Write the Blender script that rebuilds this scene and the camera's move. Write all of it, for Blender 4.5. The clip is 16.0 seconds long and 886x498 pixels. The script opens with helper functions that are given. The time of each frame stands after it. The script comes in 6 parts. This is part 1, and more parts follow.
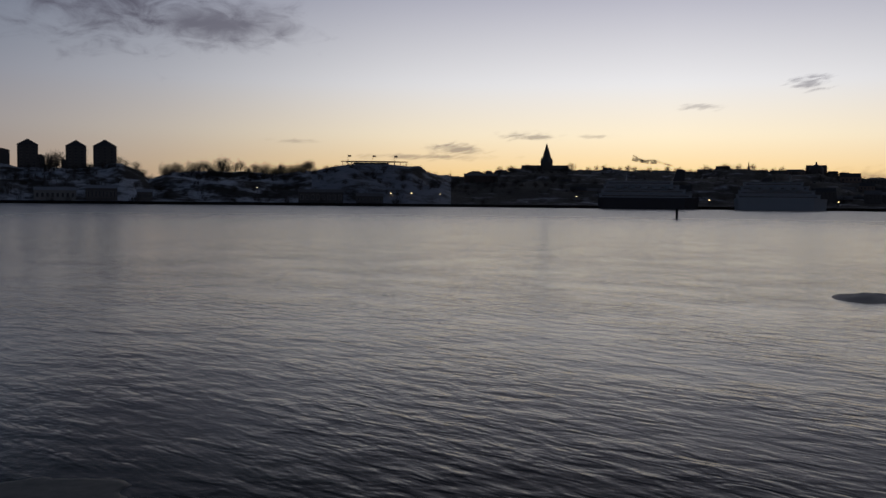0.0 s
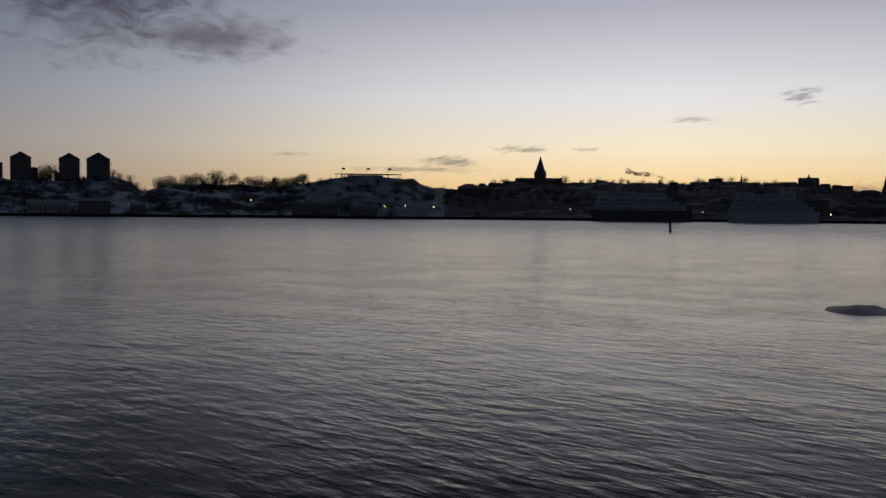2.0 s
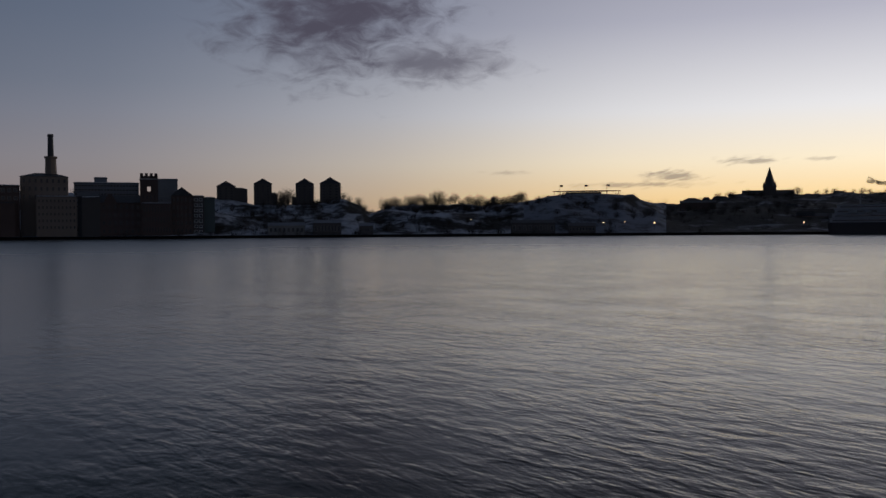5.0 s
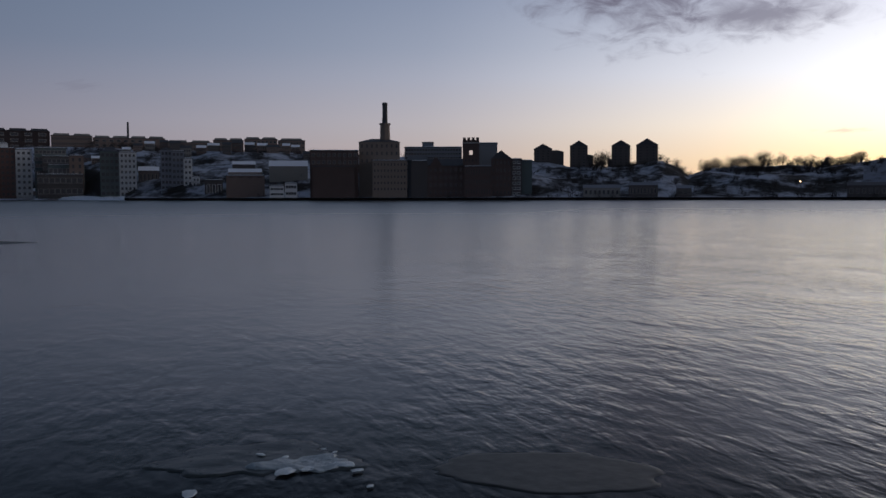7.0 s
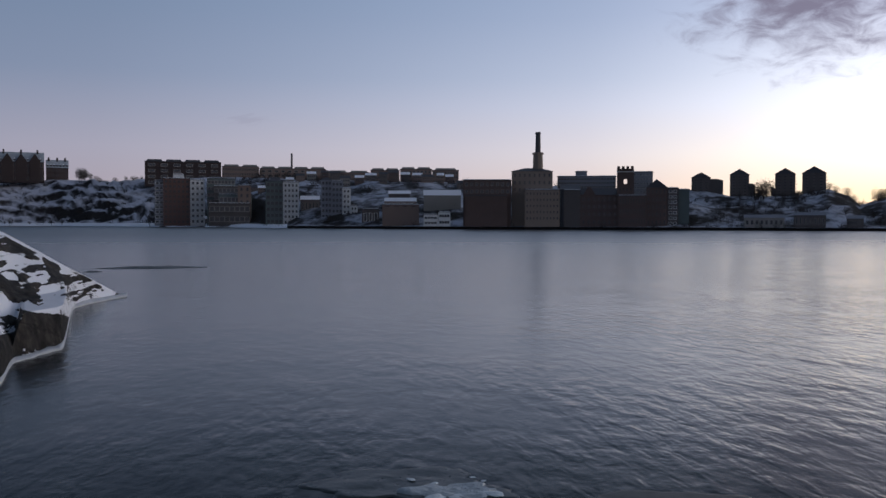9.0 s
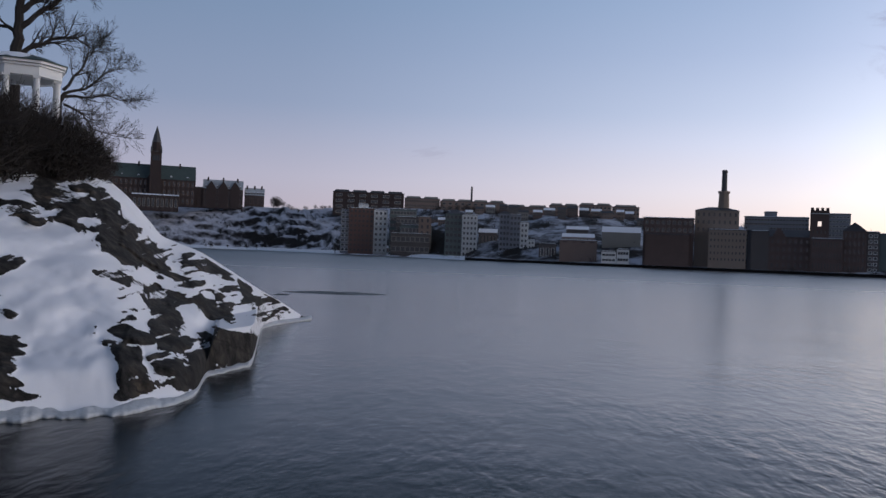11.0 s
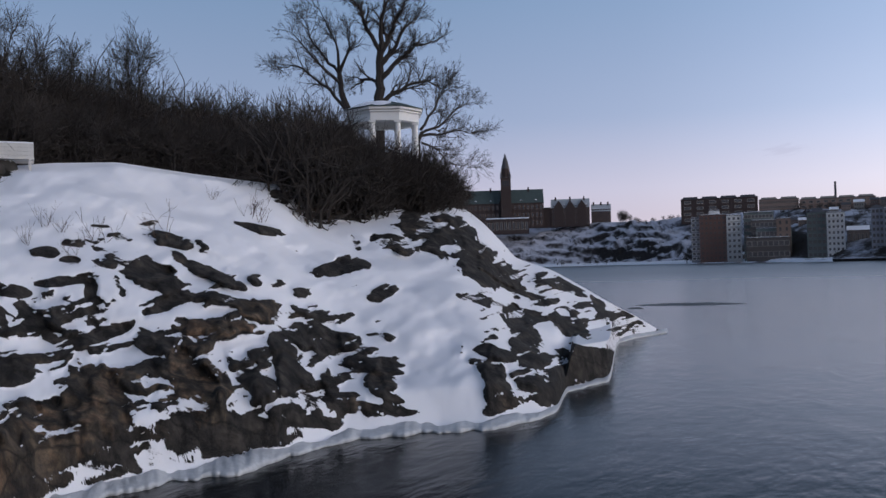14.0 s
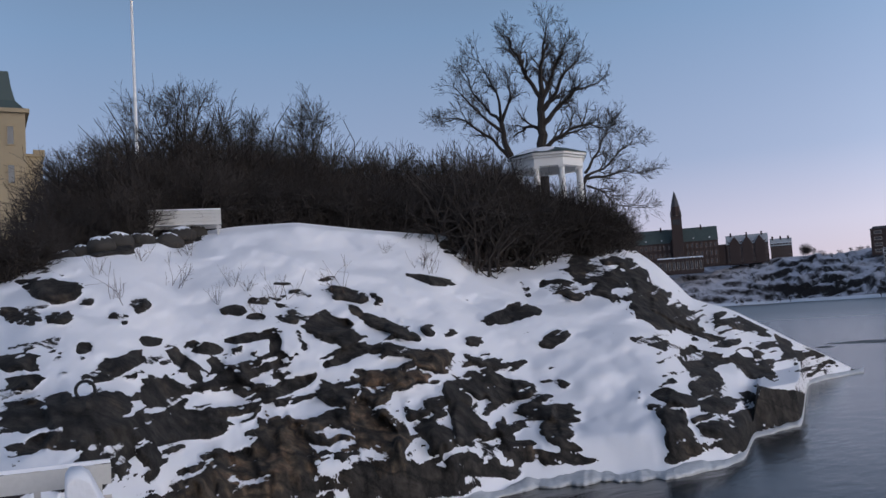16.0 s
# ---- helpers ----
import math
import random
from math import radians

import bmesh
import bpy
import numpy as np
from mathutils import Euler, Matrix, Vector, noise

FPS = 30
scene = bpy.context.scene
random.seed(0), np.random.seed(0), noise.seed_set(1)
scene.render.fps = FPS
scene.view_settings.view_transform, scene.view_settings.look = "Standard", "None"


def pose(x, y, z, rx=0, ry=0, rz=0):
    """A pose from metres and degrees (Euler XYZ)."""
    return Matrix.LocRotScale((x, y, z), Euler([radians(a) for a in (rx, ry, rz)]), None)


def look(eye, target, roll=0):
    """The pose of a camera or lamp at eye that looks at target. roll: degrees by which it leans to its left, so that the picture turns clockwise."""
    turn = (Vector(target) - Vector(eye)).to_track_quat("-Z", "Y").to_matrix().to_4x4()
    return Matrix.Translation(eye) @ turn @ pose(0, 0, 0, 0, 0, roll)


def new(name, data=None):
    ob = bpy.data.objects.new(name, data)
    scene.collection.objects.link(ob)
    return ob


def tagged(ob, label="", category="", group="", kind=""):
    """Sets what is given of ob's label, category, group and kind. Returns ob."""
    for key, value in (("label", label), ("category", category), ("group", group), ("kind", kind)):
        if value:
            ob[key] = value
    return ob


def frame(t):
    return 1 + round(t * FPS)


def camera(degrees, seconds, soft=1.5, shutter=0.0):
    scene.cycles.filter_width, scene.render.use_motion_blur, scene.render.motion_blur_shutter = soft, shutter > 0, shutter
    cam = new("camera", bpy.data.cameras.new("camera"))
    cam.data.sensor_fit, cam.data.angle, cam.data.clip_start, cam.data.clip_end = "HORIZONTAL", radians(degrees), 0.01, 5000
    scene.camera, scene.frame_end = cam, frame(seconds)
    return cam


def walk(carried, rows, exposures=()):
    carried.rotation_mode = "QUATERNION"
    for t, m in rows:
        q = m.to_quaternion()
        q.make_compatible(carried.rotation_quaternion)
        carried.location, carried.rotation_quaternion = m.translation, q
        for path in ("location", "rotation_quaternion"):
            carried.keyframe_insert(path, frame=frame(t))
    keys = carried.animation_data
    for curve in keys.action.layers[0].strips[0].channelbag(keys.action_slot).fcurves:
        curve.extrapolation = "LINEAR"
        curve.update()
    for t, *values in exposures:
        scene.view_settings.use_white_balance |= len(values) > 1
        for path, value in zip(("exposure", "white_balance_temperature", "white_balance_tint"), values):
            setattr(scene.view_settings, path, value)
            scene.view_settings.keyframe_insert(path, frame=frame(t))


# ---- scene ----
EYE = (0.0, 0.0, 5.0)
cam = camera(52.21, 16.0)
PATH = [
    (0.0, pose(*EYE, 86.92, -0.60, -0.00)),
    (0.5, pose(*EYE, 86.86, -0.62, -0.20)),
    (1.0, pose(*EYE, 87.04, -0.87, -0.30)),
    (1.5, pose(*EYE, 87.31, -0.91, -0.43)),
    (2.0, pose(*EYE, 87.72, -0.57, -0.39)),
    (2.5, pose(*EYE, 88.18, -0.35, -0.37)),
    (3.0, pose(*EYE, 88.55, -0.27, 0.50)),
    (5.5, pose(*EYE, 88.51, 0.32, 17.19)),
    (6.0, pose(*EYE, 86.91, 0.39, 21.60)),
    (6.5, pose(*EYE, 86.39, 0.53, 28.73)),
    (7.0, pose(*EYE, 86.51, 0.14, 33.12)),
    (7.5, pose(*EYE, 87.07, 0.49, 35.01)),
    (8.0, pose(*EYE, 87.22, -0.38, 36.34)),
    (8.5, pose(*EYE, 87.98, -0.40, 40.02)),
    (9.0, pose(*EYE, 88.35, -0.14, 42.73)),
    (9.5, pose(*EYE, 88.72, -0.20, 46.02)),
    (12.0, pose(*EYE, 90.51, -1.89, 59.56)),
    (12.5, pose(*EYE, 89.88, -0.24, 63.75)),
    (13.0, pose(*EYE, 89.59, 1.24, 68.68)),
    (13.5, pose(*EYE, 90.22, 1.79, 72.73)),
    (14.0, pose(*EYE, 91.08, 1.54, 75.81)),
    (14.5, pose(*EYE, 91.83, 2.27, 76.88)),
    (15.0, pose(*EYE, 92.43, 1.31, 79.14)),
    (15.5, pose(*EYE, 92.98, 1.66, 82.51)),
    (16.0, pose(*EYE, 94.52, 3.62, 86.59)),
]
walk(cam, PATH, [(0.0, -1.06), (2.0, -1.16), (3.2, -1.28), (5.5, -0.9), (6.0, -0.68), (7.0, -0.16), (7.5, -0.02), (9.0, 0.5), (12.0, 0.88), (14.0, 1.15), (16.0, 1.2)])

# ---- sky ----
SUN_AZ = -14.0  # degrees to the left of the +y axis


def link(tree, a, b):
    tree.links.new(a, b)


class Nodes:
    """Short hand for building node trees."""

    def noise_vec(self, vec, scale):
        n = self.add("ShaderNodeTexNoise")
        n.inputs["Scale"].default_value = scale
        self.put(n.inputs["Vector"], vec)
        return n.outputs["Color"]

    def math_vec(self, a, b, k):
        n = self.add("ShaderNodeVectorMath", operation="MULTIPLY_ADD")
        self.put(n.inputs[0], b)
        n.inputs[1].default_value = (k, k, k)
        self.put(n.inputs[2], a)
        return n.outputs[0]

    def __init__(self, tree):
        self.t = tree

    def add(self, kind, **props):
        n = self.t.nodes.new(kind)
        for k, v in props.items():
            setattr(n, k, v)
        return n

    def put(self, sock, v):
        if isinstance(v, bpy.types.NodeSocket):
            self.t.links.new(v, sock)
        else:
            sock.default_value = v

    def math(self, op, a, b=0.0, c=0.0, clamp=False):
        n = self.add("ShaderNodeMath", operation=op, use_clamp=clamp)
        for s, v in zip(n.inputs, (a, b, c)):
            self.put(s, v)
        return n.outputs[0]

    def mix(self, f, a, b, blend="MIX"):
        n = self.add("ShaderNodeMix", data_type="RGBA", blend_type=blend)
        self.put(n.inputs[0], f)
        self.put(n.inputs[6], a)
        self.put(n.inputs[7], b)
        return n.outputs[2]

    def ramp(self, f, stops, interp="LINEAR"):
        n = self.add("ShaderNodeValToRGB")
        n.color_ramp.interpolation = interp
        e = n.color_ramp.elements
        while len(e) < len(stops):
            e.new(1.0)
        for el, (p, c) in zip(e, stops):
            el.position = p
            el.color = (*c, 1) if len(c) == 3 else c
        self.put(n.inputs[0], f)
        return n.outputs[0]

    def step(self, v, lo, hi):
        n = self.add("ShaderNodeMapRange", interpolation_type="SMOOTHSTEP")
        self.put(n.inputs[0], v)
        n.inputs[1].default_value, n.inputs[2].default_value = lo, hi
        return n.outputs[0]

    def noise(self, vec, scale, detail=4.0, rough=0.55, dist=0.0):
        n = self.add("ShaderNodeTexNoise")
        if vec is not None:
            self.put(n.inputs["Vector"], vec)
        n.inputs["Scale"].default_value = scale
        n.inputs["Detail"].default_value = detail
        n.inputs["Roughness"].default_value = rough
        n.inputs["Distortion"].default_value = dist
        return n.outputs[0]

    def turned(self, vec, size, degrees):
        """Coordinates turned about z and then divided by size."""
        n = self.add("ShaderNodeMapping", vector_type="TEXTURE")
        self.put(n.inputs[0], vec)
        n.inputs["Scale"].default_value = size
        n.inputs["Rotation"].default_value = (0, 0, radians(degrees))
        return n.outputs[0]

    def mapping(self, vec, scale=(1, 1, 1), rot=(0, 0, 0)):
        n = self.add("ShaderNodeMapping")
        self.put(n.inputs[0], vec)
        n.inputs["Scale"].default_value = scale
        n.inputs["Rotation"].default_value = rot
        return n.outputs[0]


def make_world():
    w = bpy.data.worlds.new("dusk_sky")
    scene.world = w
    w.use_nodes = True
    t = w.node_tree
    t.nodes.clear()
    N = Nodes(t)
    co = N.add("ShaderNodeTexCoord").outputs["Generated"]
    sep = N.add("ShaderNodeSeparateXYZ")
    N.put(sep.inputs[0], co)
    x, y, z = sep.outputs
    el = N.math("MULTIPLY", N.math("ARCSINE", z), 57.29578)
    az = N.math("MULTIPLY", N.math("ARCTAN2", N.math("MULTIPLY", x, -1.0), y), 57.29578)
    flat = N.math("SQRT", N.math("ADD", N.math("MULTIPLY", x, x), N.math("MULTIPLY", y, y)))
    sx, sy = -math.sin(radians(SUN_AZ)), math.cos(radians(SUN_AZ))
    c = N.math("DIVIDE", N.math("ADD", N.math("MULTIPLY", x, sx), N.math("MULTIPLY", y, sy)), N.math("MAXIMUM", flat, 1e-4))
    ang = N.math("MULTIPLY", N.math("ARCCOSINE", N.math("MINIMUM", N.math("MAXIMUM", c, -1.0), 1.0)), 57.29578)
    near = N.ramp(N.math("DIVIDE", ang, 120.0), [(0.0, (1, 1, 1)), (0.14, (0.92, 0.92, 0.92)), (0.26, (0.41, 0.41, 0.41)), (0.4, (0.115, 0.115, 0.115)), (0.66, (0, 0, 0))], "B_SPLINE")
    f = N.math("DIVIDE", N.math("MAXIMUM", el, 0.0), 90.0)
    glow = N.ramp(f, [(0.0, (0.82, 0.47, 0.19)), (0.02, (0.97, 0.68, 0.32)), (0.045, (0.97, 0.83, 0.6)), (0.08, (0.8, 0.79, 0.8)),
                      (0.14, (0.45, 0.45, 0.53)), (0.2, (0.28, 0.285, 0.36)), (0.3, (0.15, 0.165, 0.23)), (1.0, (0.05, 0.065, 0.11))])
    away = N.ramp(f, [(0.0, (0.225, 0.19, 0.22)), (0.05, (0.2, 0.198, 0.256)), (0.1, (0.123, 0.154, 0.226)), (0.2, (0.078, 0.123, 0.197)), (0.32, (0.044, 0.066, 0.106)), (1.0, (0.037, 0.052, 0.085))])
    sky = N.mix(near, away, glow)
    # the light fades along the horizon, away from the afterglow, and rises again in the pale arch opposite
    fade = N.ramp(N.math("DIVIDE", ang, 180.0), [(0.0, (1.0,) * 3), (0.08, (0.96,) * 3), (0.19, (0.87,) * 3), (0.31, (0.73,) * 3), (0.43, (0.57,) * 3), (0.54, (0.5,) * 3), (0.68, (0.52,) * 3), (1.0, (0.8,) * 3)])
    high = N.step(el, 25.0, 60.0)
    sky = N.mix(1.0, sky, N.mix(high, fade, (0.42, 0.42, 0.42, 1)), "MULTIPLY")
    # clouds: az, el, half width, half height, weight
    co2 = N.add("ShaderNodeCombineXYZ")
    N.put(co2.inputs[0], az)
    N.put(co2.inputs[1], N.math("MULTIPLY", el, 2.2))
    puffs = N.noise(co2.outputs[0], 0.42, 6.0, 0.6, 0.6)
    co3 = N.add("ShaderNodeCombineXYZ")
    N.put(co3.inputs[0], az)
    N.put(co3.inputs[1], N.math("ADD", N.math("MULTIPLY", el, 5.0), N.math("MULTIPLY", az, 0.9)))
    wisps = N.noise(co3.outputs[0], 0.9, 6.0, 0.62, 0.5)
    total = None
    for a, e, hw, hh, wt in ((20.0, 13.2, 8.5, 4.6, 1.0), (13.6, 10.4, 6.2, 1.7, 0.75), (-21.9, 7.05, 1.3, 0.5, 0.55), (-15.8, 5.8, 1.5, 0.25, 0.4),
                         (-5.2, 4.05, 1.9, 0.3, 0.55), (-0.8, 3.25, 2.0, 0.42, 0.6), (1.2, 2.72, 5.0, 0.22, 0.5), (-9.5, 4.05, 1.3, 0.16, 0.35),
                         (9.3, 3.6, 1.6, 0.16, 0.3), (55.0, 6.3, 1.6, 0.35, 0.16), (-26.0, 1.3, 4.0, 0.75, 0.6)):
        dx = N.math("DIVIDE", N.math("SUBTRACT", az, a), hw)
        dy = N.math("DIVIDE", N.math("SUBTRACT", el, e), hh)
        d = N.math("SQRT", N.math("ADD", N.math("MULTIPLY", dx, dx), N.math("MULTIPLY", dy, dy)))
        m = N.math("MULTIPLY", N.step(N.math("ADD", N.math("SUBTRACT", 1.0, d), N.math("MULTIPLY", N.math("SUBTRACT", puffs if hw > 5.5 else wisps, 0.5), 2.0 if hw > 5.5 else 3.2)), -0.1, 1.0), wt)
        total = m if total is None else N.math("MAXIMUM", total, m)
    sky = N.mix(total, sky, N.mix(0.55, (0.13, 0.12, 0.16, 1), sky, "MULTIPLY"))
    bg = N.add("ShaderNodeBackground")
    N.put(bg.inputs[0], sky)
    bg.inputs[1].default_value = 2.2
    out = N.add("ShaderNodeOutputWorld")
    link(t, bg.outputs[0], out.inputs[0])


make_world()
glowing = new("afterglow_sun", bpy.data.lights.new("afterglow_sun", "SUN"))
glowing.data.energy, glowing.data.angle, glowing.data.color = 0.32, radians(40), (1.0, 0.92, 0.88)
glowing.matrix_world = look((math.sin(radians(62)) * 50, math.cos(radians(62)) * 50, 17), (0, 0, 0))


# ---- materials ----
def material(name, base, rough=0.8, metal=0.0, var=0.25, scale=0.5, fine=6.0, bump=0.0, tint=None, spec=0.3):
    m = bpy.data.materials.new(name)
    m.use_nodes = True
    t = m.node_tree
    N = Nodes(t)
    b = t.nodes["Principled BSDF"]
    co = N.add("ShaderNodeTexCoord").outputs["Object"]
    big = N.noise(co, scale, 3.0)
    small = N.noise(co, fine, 5.0)
    dark = tuple(v * (1 - var) for v in base)
    light = tuple(min(1.0, v * (1 + var)) for v in (tint or base))
    col = N.mix(N.math("ADD", N.math("MULTIPLY", big, 0.6), N.math("MULTIPLY", small, 0.4)), (*dark, 1), (*light, 1))
    N.put(b.inputs["Base Color"], col)
    N.put(b.inputs["Roughness"], N.math("ADD", N.math("MULTIPLY", small, 0.2), max(0.0, rough - 0.1)))
    b.inputs["Metallic"].default_value = metal
    b.inputs["Specular IOR Level"].default_value = spec
    if bump:
        bn = N.add("ShaderNodeBump")
        bn.inputs["Strength"].default_value = 0.6
        bn.inputs["Distance"].default_value = bump
        N.put(bn.inputs["Height"], small)
        link(t, bn.outputs[0], b.inputs["Normal"])
    return m


def water_material():
    m = bpy.data.materials.new("dark_harbour_water")
    m.use_nodes = True
    t = m.node_tree
    N = Nodes(t)
    b = t.nodes["Principled BSDF"]
    b.inputs["Base Color"].default_value = (0.008, 0.011, 0.014, 1)
    b.inputs["Roughness"].default_value = 0.17
    b.inputs["Specular IOR Level"].default_value = 0.36
    b.inputs["IOR"].default_value = 1.45
    pos = N.add("ShaderNodeNewGeometry").outputs["Position"]
    a1 = N.noise(N.turned(pos, (1.25, 0.58, 1), -42), 1.0, 2.0, 0.5, 0.4)
    a2 = N.noise(N.turned(pos, (2.6, 1.4, 1), -28), 1.0, 2.0, 0.5, 0.3)
    a3 = N.noise(N.turned(pos, (0.5, 0.25, 1), -48), 1.0, 3.0, 0.55)
    calm = N.step(N.noise(N.turned(pos, (9, 6, 1), -35), 1.0, 3.0), 0.34, 0.64)
    h = N.math("ADD", N.math("ADD", N.math("MULTIPLY", a1, 0.1), N.math("MULTIPLY", a2, 0.03)), N.math("MULTIPLY", a3, 0.032))
    h = N.math("MULTIPLY", h, N.math("ADD", N.math("MULTIPLY", calm, 0.65), 0.45))
    # sheltered in the lee of the point
    part_x = N.add("ShaderNodeSeparateXYZ")
    N.put(part_x.inputs[0], pos)
    far = N.math("SQRT", N.math("ADD", N.math("MULTIPLY", part_x.outputs[0], part_x.outputs[0]), N.math("MULTIPLY", part_x.outputs[1], part_x.outputs[1])))
    lee = N.step(N.math("ADD", part_x.outputs[0], N.math("MULTIPLY", part_x.outputs[1], 0.45)), -20.0, 4.0)
    N.put(b.inputs["Roughness"], N.math("ADD", N.math("ADD", 0.17, N.math("MULTIPLY", N.math("SUBTRACT", 1.0, lee), 0.04)), N.math("MULTIPLY", N.step(far, 80.0, 400.0), 0.13)))
    h = N.math("MULTIPLY", h, N.math("ADD", N.math("MULTIPLY", lee, 0.45), 0.55))
    # livelier out in the channel than along the shore
    h = N.math("MULTIPLY", h, N.math("ADD", N.math("ADD", 0.66, N.math("MULTIPLY", N.step(far, 18.0, 75.0), 0.28)), N.math("MULTIPLY", N.step(far, 100.0, 360.0), 0.9)))
    bn = N.add("ShaderNodeBump")
    bn.inputs["Strength"].default_value = 0.8
    bn.inputs["Distance"].default_value = 1.0
    N.put(bn.inputs["Height"], h)
    link(t, bn.outputs[0], b.inputs["Normal"])
    fr = N.add("ShaderNodeFresnel")
    fr.inputs["IOR"].default_value = 1.33
    link(t, bn.outputs[0], fr.inputs["Normal"])
    N.put(b.inputs["Specular IOR Level"], N.math("MULTIPLY", N.math("POWER", fr.outputs[0], 2.0), 1.7, clamp=True))
    return m


def rock_snow_material(name, rock, rock2, lo, hi, cell, snow=(0.82, 0.84, 0.9), mix_scale=0.8):
    """Bare rock on what is steep, snow on what is flat enough to hold it."""
    m = bpy.data.materials.new(name)
    m.use_nodes = True
    t = m.node_tree
    N = Nodes(t)
    b = t.nodes["Principled BSDF"]
    geo = N.add("ShaderNodeNewGeometry")
    pos = geo.outputs["Position"]
    sep = N.add("ShaderNodeSeparateXYZ")
    N.put(sep.inputs[0], geo.outputs["Normal"])
    n1 = N.noise(pos, cell, 5.0, 0.6)
    n2 = N.noise(pos, cell * 6, 4.0, 0.6)
    n3 = N.noise(pos, mix_scale, 4.0, 0.6)
    lean = N.math("ADD", sep.outputs[2], N.math("ADD", N.math("MULTIPLY", N.math("SUBTRACT", n1, 0.5), 0.75), N.math("MULTIPLY", N.math("SUBTRACT", n2, 0.5), 0.25)))
    cover = N.step(lean, lo, hi)
    stone = N.mix(N.step(n3, 0.4, 0.68), (*rock, 1), (*rock2, 1))
    stone = N.mix(N.math("MULTIPLY", n2, 0.8), stone, (rock[0] * 0.35, rock[1] * 0.35, rock[2] * 0.35, 1))
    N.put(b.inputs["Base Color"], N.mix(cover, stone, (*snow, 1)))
    b.inputs["Roughness"].default_value = 0.85
    b.inputs["Specular IOR Level"].default_value = 0.25
    bn = N.add("ShaderNodeBump")
    bn.inputs["Strength"].default_value = 0.7
    bn.inputs["Distance"].default_value = 0.12 / cell
    N.put(bn.inputs["Height"], N.math("ADD", N.math("MULTIPLY", cover, 0.35), N.math("MULTIPLY", N.math("MULTIPLY", n2, 0.7), N.math("SUBTRACT", 1.15, cover))))
    link(t, bn.outputs[0], b.inputs["Normal"])
    return m


def granite_material():
    """Granite where the rock is bare, snow on the rest."""
    m = bpy.data.materials.new("snowy_granite")
    m.use_nodes = True
    t = m.node_tree
    N = Nodes(t)
    b = t.nodes["Principled BSDF"]
    geo = N.add("ShaderNodeNewGeometry")
    pos = geo.outputs["Position"]
    sep = N.add("ShaderNodeSeparateXYZ")
    N.put(sep.inputs[0], geo.outputs["Normal"])
    bare = N.add("ShaderNodeAttribute", attribute_name="bare").outputs["Fac"]
    slab = N.add("ShaderNodeMapping", vector_type="TEXTURE")
    N.put(slab.inputs[0], pos)
    slab.inputs["Rotation"].default_value = (radians(-24), 0, radians(8))
    slab.inputs["Scale"].default_value = (1.2, 1.9, 0.5)
    n1 = N.noise(slab.outputs[0], 1.5, 5.0, 0.6, 0.3)
    n2 = N.noise(slab.outputs[0], 5.0, 4.0, 0.6)
    n3 = N.noise(pos, 0.45, 3.0, 0.6)
    n4 = N.noise(pos, 22.0, 4.0, 0.65)
    steep = N.step(sep.outputs[2], 0.62, 0.3)
    f = N.math("ADD", bare, N.math("MULTIPLY", steep, 0.35))
    f = N.math("ADD", f, N.math("ADD", N.math("MULTIPLY", N.math("SUBTRACT", n1, 0.5), 0.36), N.math("ADD", N.math("MULTIPLY", N.math("SUBTRACT", n2, 0.5), 0.34), N.math("MULTIPLY", N.math("SUBTRACT", n4, 0.5), 0.12))))
    rock = N.step(f, 0.375, 0.435)
    rusty = N.add("ShaderNodeAttribute", attribute_name="rust").outputs["Fac"]
    streak = N.noise(N.mapping(pos, (1.6, 1.6, 0.35)), 1.0, 4.0, 0.6, 0.1)
    stone = N.mix(N.step(n3, 0.55, 0.75), (0.034, 0.031, 0.029, 1), (0.075, 0.058, 0.044, 1))
    stone = N.mix(N.math("MULTIPLY", N.step(rusty, 0.2, 0.7), N.step(streak, 0.3, 0.6)), stone, N.mix(N.step(streak, 0.45, 0.7), (0.1, 0.077, 0.054, 1), (0.13, 0.084, 0.056, 1)))
    stone = N.mix(N.math("MULTIPLY", N.step(n1, 0.5, 0.66), N.math("SUBTRACT", 1.0, N.math("MULTIPLY", rusty, 0.6))), stone, (0.014, 0.013, 0.012, 1))
    patch = N.noise(N.mapping(pos, (1.0, 1.0, 0.55)), 2.0, 5.0, 0.65, 0.1)
    stone = N.mix(1.0, stone, N.ramp(patch, [(0.36, (0.2, 0.2, 0.2)), (0.5, (0.8, 0.79, 0.77)), (0.66, (2.0, 1.9, 1.75))]), "MULTIPLY")
    crack = N.add("ShaderNodeTexVoronoi", feature="DISTANCE_TO_EDGE")
    crack.inputs["Scale"].default_value = 0.55
    N.put(crack.inputs["Vector"], N.math_vec(slab.outputs[0], N.noise_vec(pos, 1.2), 0.9))
    seam = N.step(crack.outputs["Distance"], 0.06, 0.0)
    stone = N.mix(N.math("MULTIPLY", seam, 0.75), stone, (0.008, 0.008, 0.008, 1))
    stone = N.mix(N.math("MULTIPLY", N.step(n4, 0.4, 0.7), 0.45), stone, (0.045, 0.041, 0.038, 1))
    N.put(b.inputs["Base Color"], N.mix(rock, (0.8, 0.81, 0.85, 1), stone))
    b.inputs["Roughness"].default_value = 0.85
    b.inputs["Specular IOR Level"].default_value = 0.2
    bn = N.add("ShaderNodeBump")
    bn.inputs["Strength"].default_value = 0.8
    bn.inputs["Distance"].default_value = 0.1
    keep = N.math("SUBTRACT", 1.0, rock)
